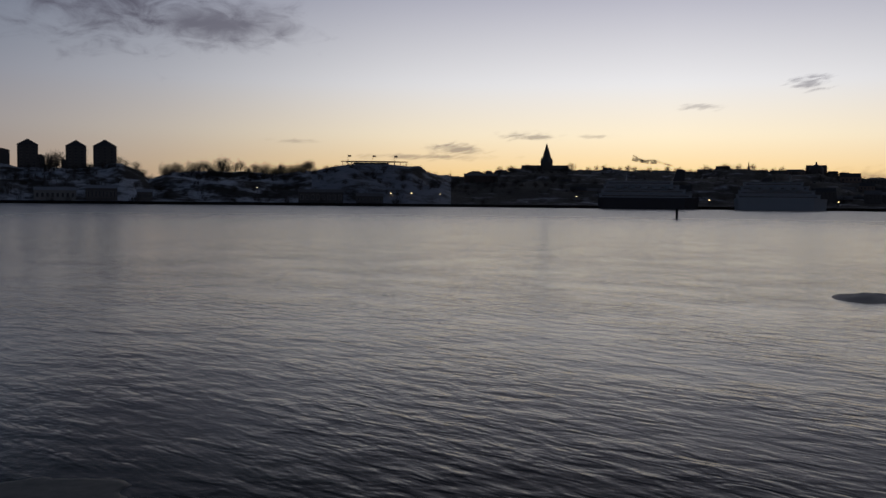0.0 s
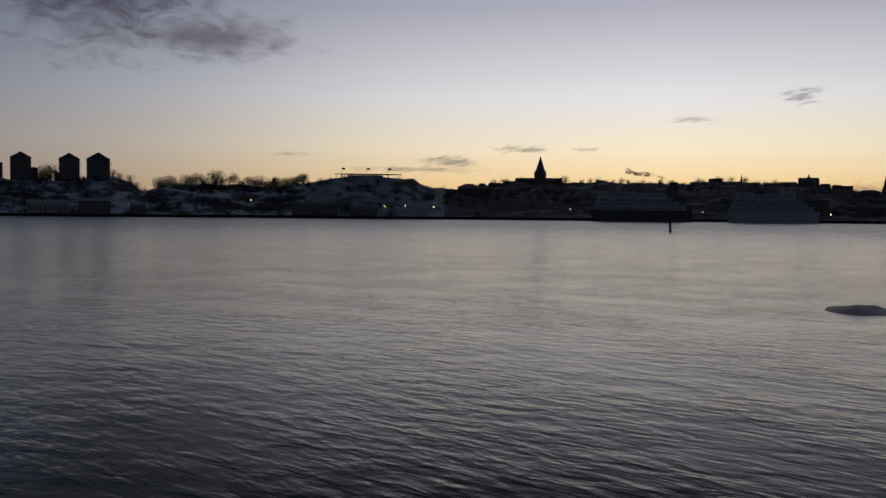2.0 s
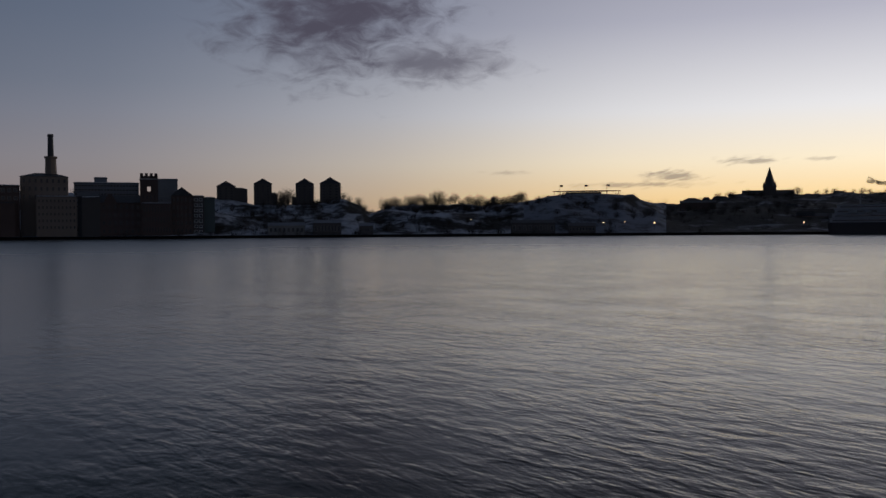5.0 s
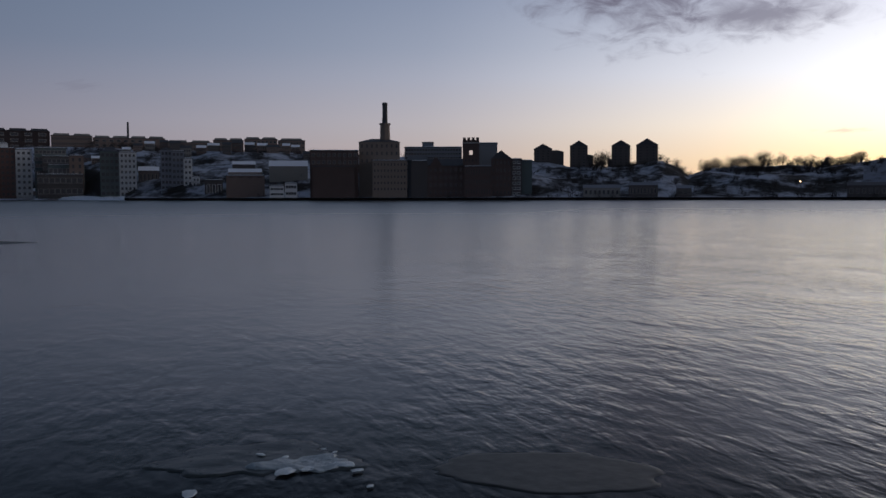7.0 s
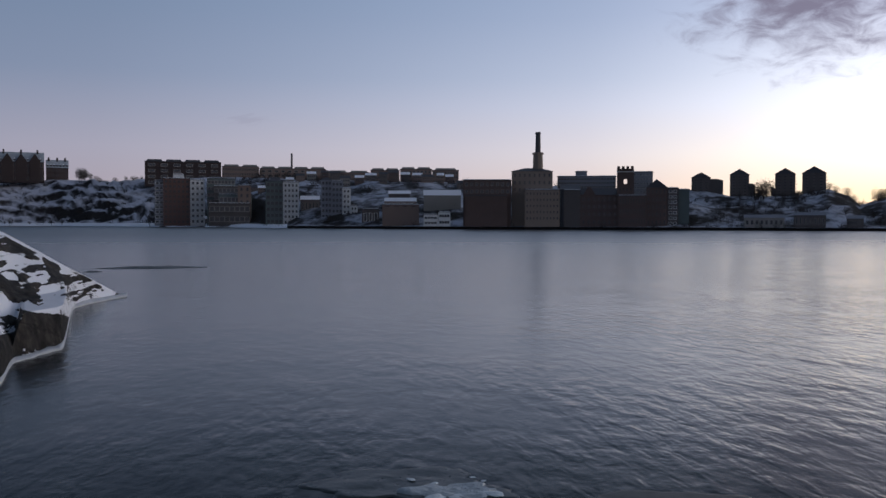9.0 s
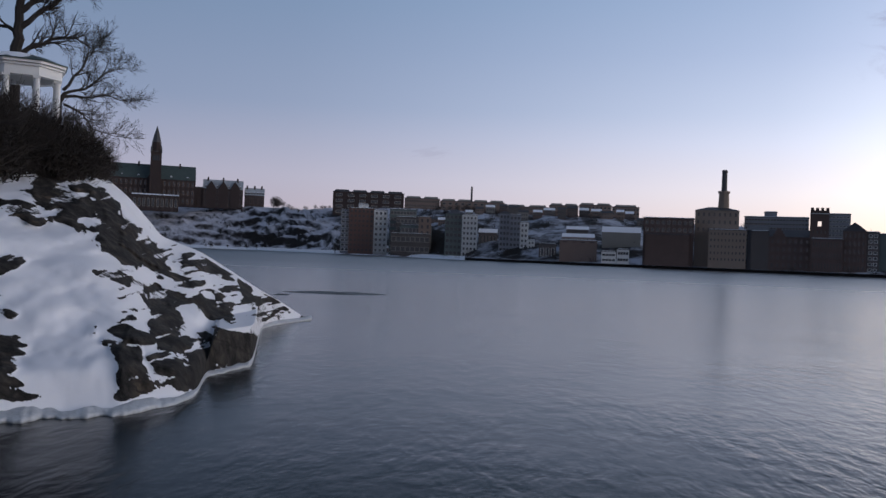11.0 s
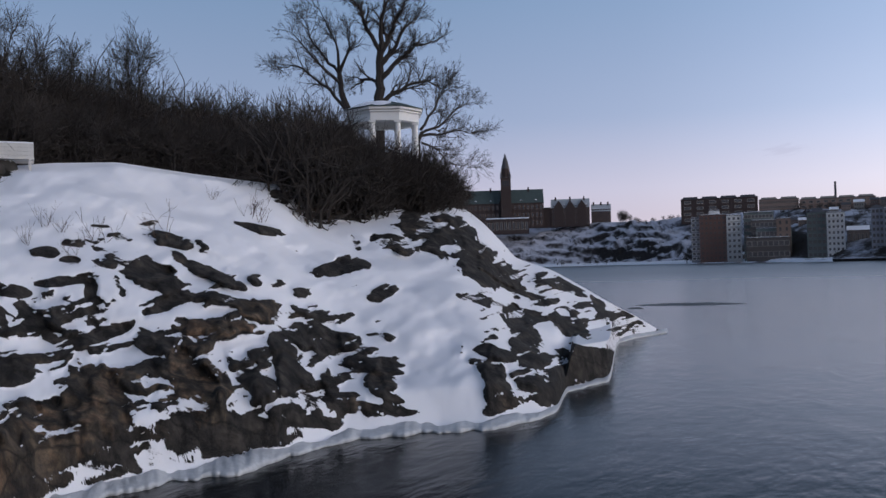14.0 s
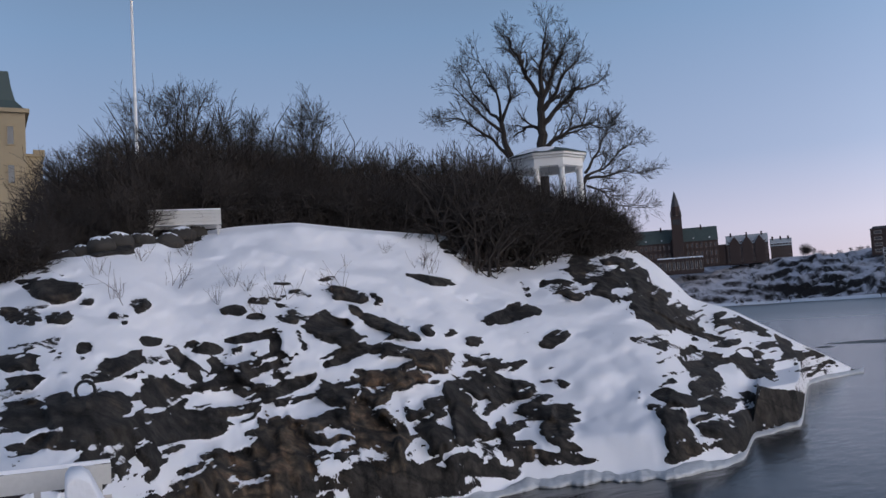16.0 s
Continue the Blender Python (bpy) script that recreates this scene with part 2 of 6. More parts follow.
    N.put(bn.inputs["Height"], N.math("ADD", N.math("MULTIPLY", keep, 0.9), N.math("MULTIPLY", N.math("ADD", N.math("MULTIPLY", n2, 0.22), N.math("MULTIPLY", n4, 0.3)), N.math("ADD", N.math("MULTIPLY", rock, 0.8), 0.2))))
    link(t, bn.outputs[0], b.inputs["Normal"])
    return m


def lamp_material(name, col, strength):
    m = bpy.data.materials.new(name)
    m.use_nodes = True
    b = m.node_tree.nodes["Principled BSDF"]
    b.inputs["Emission Color"].default_value = (*col, 1)
    b.inputs["Emission Strength"].default_value = strength
    return m


M_WATER = water_material()
M_ROCK = granite_material()
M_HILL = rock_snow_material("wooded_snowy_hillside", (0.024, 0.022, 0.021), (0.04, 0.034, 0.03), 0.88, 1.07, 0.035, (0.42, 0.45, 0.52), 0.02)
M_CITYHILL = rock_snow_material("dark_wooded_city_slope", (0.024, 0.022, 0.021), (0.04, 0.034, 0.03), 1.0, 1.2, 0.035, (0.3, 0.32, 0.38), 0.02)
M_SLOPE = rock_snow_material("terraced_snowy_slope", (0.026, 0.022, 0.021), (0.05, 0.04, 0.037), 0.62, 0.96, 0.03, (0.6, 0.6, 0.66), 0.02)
# thin snow over scrub; the shady side's dim blue is painted into its colour
M_OPENHILL = rock_snow_material("open_hill_shaded_thin_snow", (0.03, 0.027, 0.025), (0.05, 0.043, 0.04), 0.8, 1.0, 0.05, (0.2, 0.22, 0.27), 0.02)
M_ICEFOOT = material("pale_shore_ice", (0.5, 0.52, 0.54), 0.5, var=0.5, scale=0.8, fine=6, bump=0.06)
M_SNOW = material("settled_snow", (0.8, 0.82, 0.87), 0.7, var=0.06, scale=0.6, fine=9, bump=0.03)
M_BRICK = material("dark_red_brick", (0.105, 0.073, 0.064), 0.85, var=0.3, scale=0.15, fine=1.5)
M_REDFLAT = material("red_brown_facing_brick", (0.14, 0.08, 0.066), 0.85, var=0.2, scale=0.1, fine=1.0)
M_BROWN = material("brown_render", (0.2, 0.145, 0.12), 0.85, var=0.2, scale=0.1, fine=1.0)
M_CONCRETE = material("grey_concrete", (0.25, 0.235, 0.215), 0.85, var=0.2, scale=0.1, fine=1.0)
M_STONE = material("mill_sandy_render", (0.24, 0.19, 0.155), 0.85, var=0.18, scale=0.08, fine=1.0)
M_PALE = material("pale_render", (0.62, 0.62, 0.61), 0.8, var=0.12, scale=0.1, fine=1.0)
M_GREENISH = material("grey_green_cladding", (0.1, 0.125, 0.12), 0.6, var=0.2, scale=0.1, fine=1.0)
M_BLUEGREY = material("blue_grey_cladding", (0.19, 0.205, 0.235), 0.5, var=0.2, scale=0.1, fine=1.0)
M_DARK = material("dark_tower_brick", (0.1, 0.088, 0.083), 0.85, var=0.2, scale=0.1, fine=1.0)
# old brick, toned darker than the other brickwork
M_OLD = material("dark_old_brick", (0.052, 0.038, 0.036), 0.85, var=0.3, scale=0.08, fine=1.0)
M_ROOF = material("dark_sheet_roof", (0.065, 0.066, 0.073), 0.6, var=0.25, scale=0.2, fine=2.0)
M_COPPER = material("verdigris_copper_roof", (0.06, 0.085, 0.085), 0.65, var=0.3, scale=0.2, fine=2.0)
M_THINSNOW = material("thin_grey_snow", (0.2, 0.215, 0.25), 0.8, var=0.4, scale=0.12, fine=1.0)
M_ROOFSNOW = material("patchy_roof_snow", (0.34, 0.37, 0.4), 0.75, var=0.7, scale=0.12, fine=0.8)
M_GLASS = material("dark_window_glass", (0.03, 0.035, 0.04), 0.15, var=0.2, scale=1, fine=3, spec=0.6)
M_BARK = material("dark_bark", (0.035, 0.03, 0.027), 0.9, var=0.4, scale=0.8, fine=8, bump=0.03)
M_TWIG = material("bare_twigs", (0.04, 0.034, 0.031), 0.9, var=0.4, scale=0.8, fine=5)
M_WHITE = material("white_paint", (0.78, 0.78, 0.77), 0.5, var=0.06, scale=1.0, fine=8)
M_BENCH = material("weathered_white_bench", (0.56, 0.55, 0.53), 0.7, var=0.25, scale=1.5, fine=14, bump=0.01)
# white superstructure; the shade it lies in is painted in as grey-blue
M_SHIP = material("shaded_white_ship_paint", (0.3, 0.315, 0.34), 0.45, var=0.08, scale=0.05, fine=0.6)
M_HULL = material("dark_ship_hull", (0.05, 0.045, 0.05), 0.5, var=0.2, scale=0.05, fine=0.6)
M_QUAY = material("dark_quay_stone", (0.07, 0.065, 0.06), 0.9, var=0.3, scale=0.1, fine=1.0)
M_YELLOW = material("ochre_villa_render", (0.32, 0.26, 0.17), 0.85, var=0.2, scale=0.3, fine=4.0)
M_IRON = material("black_iron", (0.03, 0.03, 0.032), 0.55, metal=0.6, var=0.2)
M_LAMP = lamp_material("warm_street_light", (1.0, 0.62, 0.3), 9.0)


# ---- building helpers ----
def polar(az, r, z=0.0):
    a = radians(az)
    return Vector((-r * math.sin(a), r * math.cos(a), z))


def site(az, r, z=0.0):
    """A place seen at az from the viewpoint, its y axis pointing away from there."""
    return Matrix.Translation(polar(az, r, z)) @ Matrix.Rotation(radians(az), 4, "Z")


def bearing(az):
    """Small corrections to the bearings of the far buildings."""
    return az + float(np.interp(az, (20.3, 24.6, 30, 36.5, 38.5, 41.6, 45, 52, 57.5, 61, 65), (-0.12, 0.03, 0.15, 0.25, 0.18, 0.1, -0.1, -0.22, -0.26, -0.1, 0.0)))


def height(el, r):
    return EYE[2] + r * math.tan(radians(el))


def mesh_of(name, bm, mats):
    me = bpy.data.meshes.new(name)
    bm.to_mesh(me)
    bm.free()
    for m in mats if isinstance(mats, (list, tuple)) else [mats]:
        me.materials.append(m)
    return me


def part(name, bm, mats, parent, label=""):
    me = bm if isinstance(bm, bpy.types.Mesh) else mesh_of(name, bm, mats)
    ob = new(name, me)
    ob.parent = parent
    if label:
        ob["label"] = label
    return ob


def thing(name, m, label, category, group="", kind=""):
    ob = new(name)
    ob.matrix_world = m
    ob.empty_display_size = 0.2
    return tagged(ob, label, category, group, kind)


def solo(name, bm, mats, m, label, category, group="", kind=""):
    me = bm if isinstance(bm, bpy.types.Mesh) else mesh_of(name, bm, mats)
    ob = new(name, me)
    ob.matrix_world = m
    return tagged(ob, label, category, group, kind)


def box(bm, x0, x1, y0, y1, z0, z1, mat=0, taper=0.0):
    v = []
    for z, k in ((z0, 0.0), (z1, taper)):
        v += [bm.verts.new(p) for p in ((x0 + k, y0 + k, z), (x1 - k, y0 + k, z), (x1 - k, y1 - k, z), (x0 + k, y1 - k, z))]
    for q in ((3, 2, 1, 0), (4, 5, 6, 7), (0, 1, 5, 4), (1, 2, 6, 5), (2, 3, 7, 6), (3, 0, 4, 7)):
        f = bm.faces.new([v[i] for i in q])
        f.material_index = mat
    return v


def prism(bm, outline, z0, z1, mat=0, top=None):
    """An upright solid over an outline of (x, y); top may be a smaller outline."""
    a = [bm.verts.new((x, y, z0)) for x, y in outline]
    b = [bm.verts.new((x, y, z1)) for x, y in (top or outline)]
    n = len(a)
    bm.faces.new(a[::-1]).material_index = mat
    bm.faces.new(b).material_index = mat
    for i in range(n):
        bm.faces.new((a[i], a[(i + 1) % n], b[(i + 1) % n], b[i])).material_index = mat


def ring(n, rx, ry=None, cx=0.0, cy=0.0, turn=0.0):
    ry = rx if ry is None else ry
    return [(cx + rx * math.cos(2 * math.pi * i / n + turn), cy + ry * math.sin(2 * math.pi * i / n + turn)) for i in range(n)]


def tube_mesh(name, limbs, mat):
    """One mesh of tapered tubes; each limb is (points, radii, sides)."""
    V, F = [], []
    for pts, rad, n in limbs:
        base = len(V)
        for i, (p, r) in enumerate(zip(pts, rad)):
            d = (pts[min(i + 1, len(pts) - 1)] - pts[max(i - 1, 0)]).normalized()
            u = d.cross(Vector((0.31, 0.87, 0.38))).normalized()
            w = d.cross(u)
            for k in range(n):
                a = 2 * math.pi * k / n
                V.append(p + (u * math.cos(a) + w * math.sin(a)) * r)
        for i in range(len(pts) - 1):
            for k in range(n):
                a, b = base + i * n + k, base + i * n + (k + 1) % n
                F.append((a, b, b + n, a + n))
        F.append(tuple(base + (len(pts) - 1) * n + k for k in range(n)))
    me = bpy.data.meshes.new(name)
    me.from_pydata([tuple(v) for v in V], [], F)
    me.materials.append(mat)
    return me


def grow(rng, limbs, p, d, length, r, level, sides=5, bend=0.25, up=0.15, fork=(3, 5), thin=0.55, short=0.62, spread=(0.5, 0.95), tip=0.004):
    n = (1, 2, 4)[min(level, 2)]
    pts, rad = [p], [r]
    for i in range(n):
        d = (d + Vector((rng.uniform(-bend, bend), rng.uniform(-bend, bend), rng.uniform(-bend, bend) + up))).normalized()
        p = p + d * (length / n)
        pts.append(p)
        rad.append(max(tip, r * (1 - (1 - thin) * (i + 1) / n)))
    limbs.append((pts, rad, sides))
    if level == 0:
        return
    for k in range(rng.randint(*fork)):
        i = rng.randint(min(n, 1 if level < 3 else 2), n)
        q = pts[i]
        a = rng.uniform(0, 2 * math.pi)
        u = d.cross(Vector((math.cos(a), math.sin(a), 0.3))).normalized()
        nd = (d + u * rng.uniform(*spread)).normalized()
        grow(rng, limbs, q, nd, length * short * rng.uniform(0.75, 1.2), rad[i] * rng.uniform(0.55, 0.8), level - 1, max(3, sides - 1), bend, up, fork, thin, short, spread, tip)
    grow(rng, limbs, pts[-1], d, length * short * 1.1, rad[-1], level - 1, max(3, sides - 1), bend, up, fork, thin, short, spread, tip)


def window_mesh(w, h, frame_mat, glass=None, proud=0.12):
    key = (round(w, 2), round(h, 2), frame_mat.name)
    if key not in WINDOWS:
        bm = bmesh.new()
        t = min(w, h) * 0.12
        box(bm, -w / 2, w / 2, -proud * 0.4, 0.06, t, h - t, 1)
        box(bm, -w / 2 - t, w / 2 + t, -proud, 0.06, -t * 0.5, t, 0)
        box(bm, -w / 2 - t, w / 2 + t, -proud, 0.06, h - t, h, 0)
        box(bm, -w / 2 - t, -w / 2 + t * 0.3, -proud, 0.06, t, h - t, 0)
        box(bm, w / 2 - t * 0.3, w / 2 + t, -proud, 0.06, t, h - t, 0)
        WINDOWS[key] = mesh_of("window", bm, [frame_mat, glass or M_GLASS])
    return WINDOWS[key]


WINDOWS = {}


def window_grid(parent, x0, x1, z0, z1, cols, rows, frame_mat, fill=0.5, tall=0.55, y=0.0):
    w, h = (x1 - x0) / cols * fill, (z1 - z0) / rows * tall
    for i in range(cols):
        for j in range(rows):
            ob = part("window", window_mesh(w, h, frame_mat), None, parent)
            ob.location = (x0 + (i + 0.5) * (x1 - x0) / cols, y, z0 + (j + 0.5 - tall / 2) * (z1 - z0) / rows)


def roof_on(parent, kind, x0, x1, y0, y1, z, rise, mat, snow=True):
    bm = bmesh.new()
    o = 0.35
    x0, x1, y0, y1 = x0 - o, x1 + o, y0 - o, y1 + o
    if kind == "flat":
        box(bm, x0, x1, y0, y1, z, z + 0.5)
        box(bm, x0 + 0.8, x1 - 0.8, y0 + 0.8, y1 - 0.8, z + 0.5, z + 0.5 + max(0.25, rise), 1 if snow else 0)
    elif kind == "hip":
        k = min(x1 - x0, y1 - y0) * 0.42
        prism(bm, [(x0, y0), (x1, y0), (x1, y1), (x0, y1)], z, z + rise, 0, [(x0 + k, y0 + k), (x1 - k, y0 + k), (x1 - k, y1 - k), (x0 + k, y1 - k)])
    elif kind == "gable_x":  # ridge along x, slope towards the viewer
        ym = (y0 + y1) / 2
        a = [bm.verts.new(p) for p in ((x0, y0, z), (x1, y0, z), (x1, y1, z), (x0, y1, z), (x0, ym, z + rise), (x1, ym, z + rise))]
        for q in ((0, 1, 5, 4), (2, 3, 4, 5), (1, 2, 5), (3, 0, 4), (3, 2, 1, 0)):
            bm.faces.new([a[i] for i in q])
    elif kind == "gable_y":  # gable end towards the viewer
        xm = (x0 + x1) / 2
        a = [bm.verts.new(p) for p in ((x0, y0, z), (x1, y0, z), (x1, y1, z), (x0, y1, z), (xm, y0, z + rise), (xm, y1, z + rise))]
        for q in ((0, 1, 4), (2, 3, 5), (1, 2, 5, 4), (3, 0, 4, 5), (3, 2, 1, 0)):
            bm.faces.new([a[i] for i in q])
    elif kind == "mansard":
        k = rise * 0.8
        prism(bm, [(x0, y0), (x1, y0), (x1, y1), (x0, y1)], z, z + rise, 0, [(x0 + k, y0 + k), (x1 - k, y0 + k), (x1 - k, y1 - k), (x0 + k, y1 - k)])
    return part("roof", bm, [mat, M_SNOW], parent)


def block(az0, az1, el_top, r, z0, depth, mat, name="apartment_building", label="", category="building", roof="flat", rise=0.4, roof_mat=None,
          cols=0, rows=0, frame_mat=None, fill=0.5, tall=0.55, snow=True, group="", win_from=0.0):
    """A building whose front spans az0 (its nearer-to-left edge) to az1, as high as el_top."""
    az0, az1 = bearing(max(az0, az1)), bearing(min(az0, az1))
    w = 2 * r * math.tan(radians((az0 - az1) / 2))
    top = height(el_top, r) - (rise if roof != "flat" else 0.5)
    ob = thing(name, site((az0 + az1) / 2, r, z0), label, category, group)
    h = top - z0
    bm = bmesh.new()
    box(bm, -w / 2, w / 2, 0, depth, -1.0, h)
    part("wall", bm, mat, ob)
    roof_on(ob, roof, -w / 2, w / 2, 0, depth, h, rise, roof_mat or M_ROOF, snow)
    if cols and rows:
        window_grid(ob, -w / 2 + 0.6, w / 2 - 0.6, h * win_from + 0.8, h - 0.4, cols, rows, frame_mat or M_CONCRETE, fill, tall)
    return ob, w, h


def value_noise(x, y, seed=0):
    xi, yi = np.floor(x).astype(np.int64), np.floor(y).astype(np.int64)
    xf, yf = x - xi, y - yi
    u, v = xf * xf * (3 - 2 * xf), yf * yf * (3 - 2 * yf)

    def rnd(i, j):
        n = (i * 374761393 + j * 668265263 + seed * 1442695041) & 0xFFFFFFFF
        n = ((n ^ (n >> 13)) * 1274126177) & 0xFFFFFFFF
        return ((n ^ (n >> 16)) & 0xFFFF) / 65535.0

    a, b, c, d = rnd(xi, yi), rnd(xi + 1, yi), rnd(xi, yi + 1), rnd(xi + 1, yi + 1)
    return (a * (1 - u) + b * u) * (1 - v) + (c * (1 - u) + d * u) * v


def fbm(x, y, octaves=4, seed=0):
    s, a, t = 0.0, 1.0, 0.0
    for k in range(octaves):
        s, t = s + a * value_noise(x * 2 ** k, y * 2 ** k, seed + k), t + a
        a *= 0.5
    return s / t


def smooth(a, b, x):
    t = np.clip((x - a) / (b - a), 0, 1)
    return t * t * (3 - 2 * t)


def sheet(name, X, Y, H, mat):
    n, m = X.shape
    idx = np.arange(n * m).reshape(n, m)
    quads = np.stack([idx[:-1, :-1], idx[1:, :-1], idx[1:, 1:], idx[:-1, 1:]], -1).reshape(-1, 4)
    me = bpy.data.meshes.new(name)
    me.from_pydata(np.stack([X, Y, H], -1).reshape(-1, 3).tolist(), [], quads.tolist())
    me.materials.append(mat)
    me.polygons.foreach_set("use_smooth", [True] * len(me.polygons))
    return me


# ---- water ----
bm = bmesh.new()
bmesh.ops.create_circle(bm, cap_ends=True, segments=96, radius=4800)
solo("water", bm, M_WATER, pose(0, 0, 0), "dark rippled harbour water under a dusk sky", "water", kind="structure")

# ---- far shore: hills ----
SHORE_AZ = (-60, -26, 0, 26, 45, 52, 58, 66, 75, 100)
SHORE_R = (780, 750, 690, 680, 720, 800, 1000, 1250, 1330, 1400)
CREST_AZ = (-60, -26, -23, -20, -9, -5, -1, 0.2, 2, 3.4, 5.2, 6.6, 8, 10.7, 14.2, 16.8, 18.0, 18.5, 19.6, 22, 25, 27.5, 30, 36, 41, 44, 50, 56, 61, 62.5, 64, 66, 68, 74, 76, 100)
CREST_EL = (0.9, 1.2, 1.72, 1.86, 1.86, 1.85, 1.3, 1.55, 2.05, 2.2, 2.25, 2.1, 1.8, 1.55, 1.6, 1.5, 1.05, 1.5, 1.95, 1.6, 1.5, 1.9, 2.0, 2.2, 2.5, 2.6, 2.6, 2.8, 2.6, 2.35, 2.45, 2.45, 2.3, 2.3, 2.2, 2.0)
CREST_R = (1500, 1400, 1350, 1300, 1300, 1250, 1100, 950, 860, 850, 850, 860, 880, 900, 900, 900, 900, 900, 880, 870, 870, 900, 950, 1000, 1020, 1050, 1100, 1200, 1300, 1300, 1350, 1420, 1450, 1500, 1500, 1600)


def hill_z(az, r):
    az, r = np.asarray(az, float), np.asarray(r, float)
    r0, rc = np.interp(az, SHORE_AZ, SHORE_R), np.interp(az, CREST_AZ, CREST_R)
    zc = EYE[2] + rc * np.tan(np.radians(np.interp(az, CREST_AZ, CREST_EL)))
    s = (r - r0 - 25) / (rc - r0 - 25)
    x, y = r * np.sin(np.radians(az)), r * np.cos(np.radians(az))
    rough = (fbm(x / 45, y / 45, 4, 3) - 0.5) * 16 * smooth(0.05, 0.35, s) * (1 - smooth(0.8, 1.0, s))
    z = 2.2 + (zc - 2.2) * (0.35 * smooth(0.0, 0.3, s) + 0.65 * smooth(0.1, 1.0, s)) + rough
    # rocky terraces on the eastern slope
    p = z / 11.0 + (fbm(x / 38 + 7, y / 38 + 7, 4, 9) - 0.5) * 3.4
    ledge = (np.floor(p) + smooth(0.55, 0.95, p - np.floor(p)) - p) * 11.0
    z = z + ledge * smooth(56, 60, az) * smooth(0.02, 0.1, s) * (1 - smooth(0.85, 1.0, s))
    return z - np.maximum(0, s - 1) * 25


az = np.linspace(-60, 100, 641)
k = np.concatenate([[0, 0.0], np.linspace(0.0, 1.6, 70)])
A, K = np.meshgrid(az, k, indexing="ij")
R0, RC = np.interp(A, SHORE_AZ, SHORE_R), np.interp(A, CREST_AZ, CREST_R)
RR = R0 + (RC - R0) * K
H = hill_z(A, RR)
H[:, 0] = -3.0
H[:, 1:4] = np.maximum(2.0, np.minimum(H[:, 1:4], 2.6))
X, Y = -RR * np.sin(np.radians(A)), RR * np.cos(np.radians(A))
cut = int(np.argmin(np.abs(az - 57.0))) + 1
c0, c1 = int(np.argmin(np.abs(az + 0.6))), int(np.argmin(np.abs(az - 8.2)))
for lo, hi, mat, label in ((0, c0 + 1, M_CITYHILL, "steep wooded hillside with thin snow above the quay"), (c0, c1 + 1, M_OPENHILL, "rounded hill with snow painted in shaded blue-grey on its open slopes"), (c1, cut, M_HILL, "dark wooded hillside with thin snow above the mill")):
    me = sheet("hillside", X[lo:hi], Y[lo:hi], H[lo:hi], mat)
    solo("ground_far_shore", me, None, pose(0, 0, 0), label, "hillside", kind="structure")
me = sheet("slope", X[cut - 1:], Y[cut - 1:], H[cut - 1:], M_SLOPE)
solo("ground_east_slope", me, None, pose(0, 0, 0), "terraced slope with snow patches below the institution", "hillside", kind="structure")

# ---- near rock with snow ----
WATER_AZ = (61.6, 62.25, 63.9, 65.15, 65.4, 67, 68.3, 68.8, 70, 73.1, 76.3, 82.3, 86.4, 90, 94, 100, 103, 106, 109, 113, 130, 170)
WATER_R = (66, 64.3, 60.4, 56.5, 39, 37.3, 35.8, 31.2, 29.6, 28.0, 27.9, 26.9, 24.7, 23.6, 23.0, 21.5, 19.6, 15.0, 11.0, 8.5, 6.0, 5.0)
TOP_AZ = (61.6, 62.3, 64.0, 65.4, 66.9, 68.9, 71.3, 72.4, 73.3, 74.8, 79, 84.5, 86.4, 90.9, 95.5, 99, 103, 106, 110.7, 112.5, 130, 170)
TOP_EL = (-4.6, -4.40, -3.35, -2.59, -1.64, -0.45, 0.42, 1.73, 2.78, 3.94, 4.6, 5.0, 5.4, 6.0, 6.7, 6.6, 6.2, 5.85, 4.7, 3.8, 3.0, 2.0)
TOP_R = (68, 66, 61, 58, 57, 56, 55, 54, 53, 52, 50, 46, 44, 42, 40, 39, 38, 36, 34, 33, 28, 25)


# bare outcrops: azimuth, height angle, half width, half height, slant, all in degrees
LEDGES_UPPER = ((106.79, 5.71, 2.37, 0.59, -1), (102.79, 6.15, 1.88, 0.41, 4), (105.00, 2.10, 0.85, 0.40, -11), (106.22, 1.40, 0.66, 0.36, 9), (107.93, 2.47, 0.47, 0.23, -1), (108.14, -0.27, 0.52, 0.41, -1), (104.41, -0.13, 0.74, 0.28, 4), (106.08, -1.32, 1.49, 0.54, -11), (102.39, -1.64, 1.45, 0.47, 47), (101.27, -0.74, 0.96, 0.38, 9), (99.63, 1.42, 0.85, 0.36, 9), (98.15, 0.84, 0.66, 0.30, 14), (97.97, 1.97, 0.86, 0.30, 4), (95.44, 2.19, 0.75, 0.27, 9), (96.45, 2.91, 0.74, 0.13, 4), (92.53, 1.95, 2.01, 0.45, 14), (85.74, 4.89, 0.86, 0.64, 9), (87.23, 2.61, 1.49, 0.28, 14))
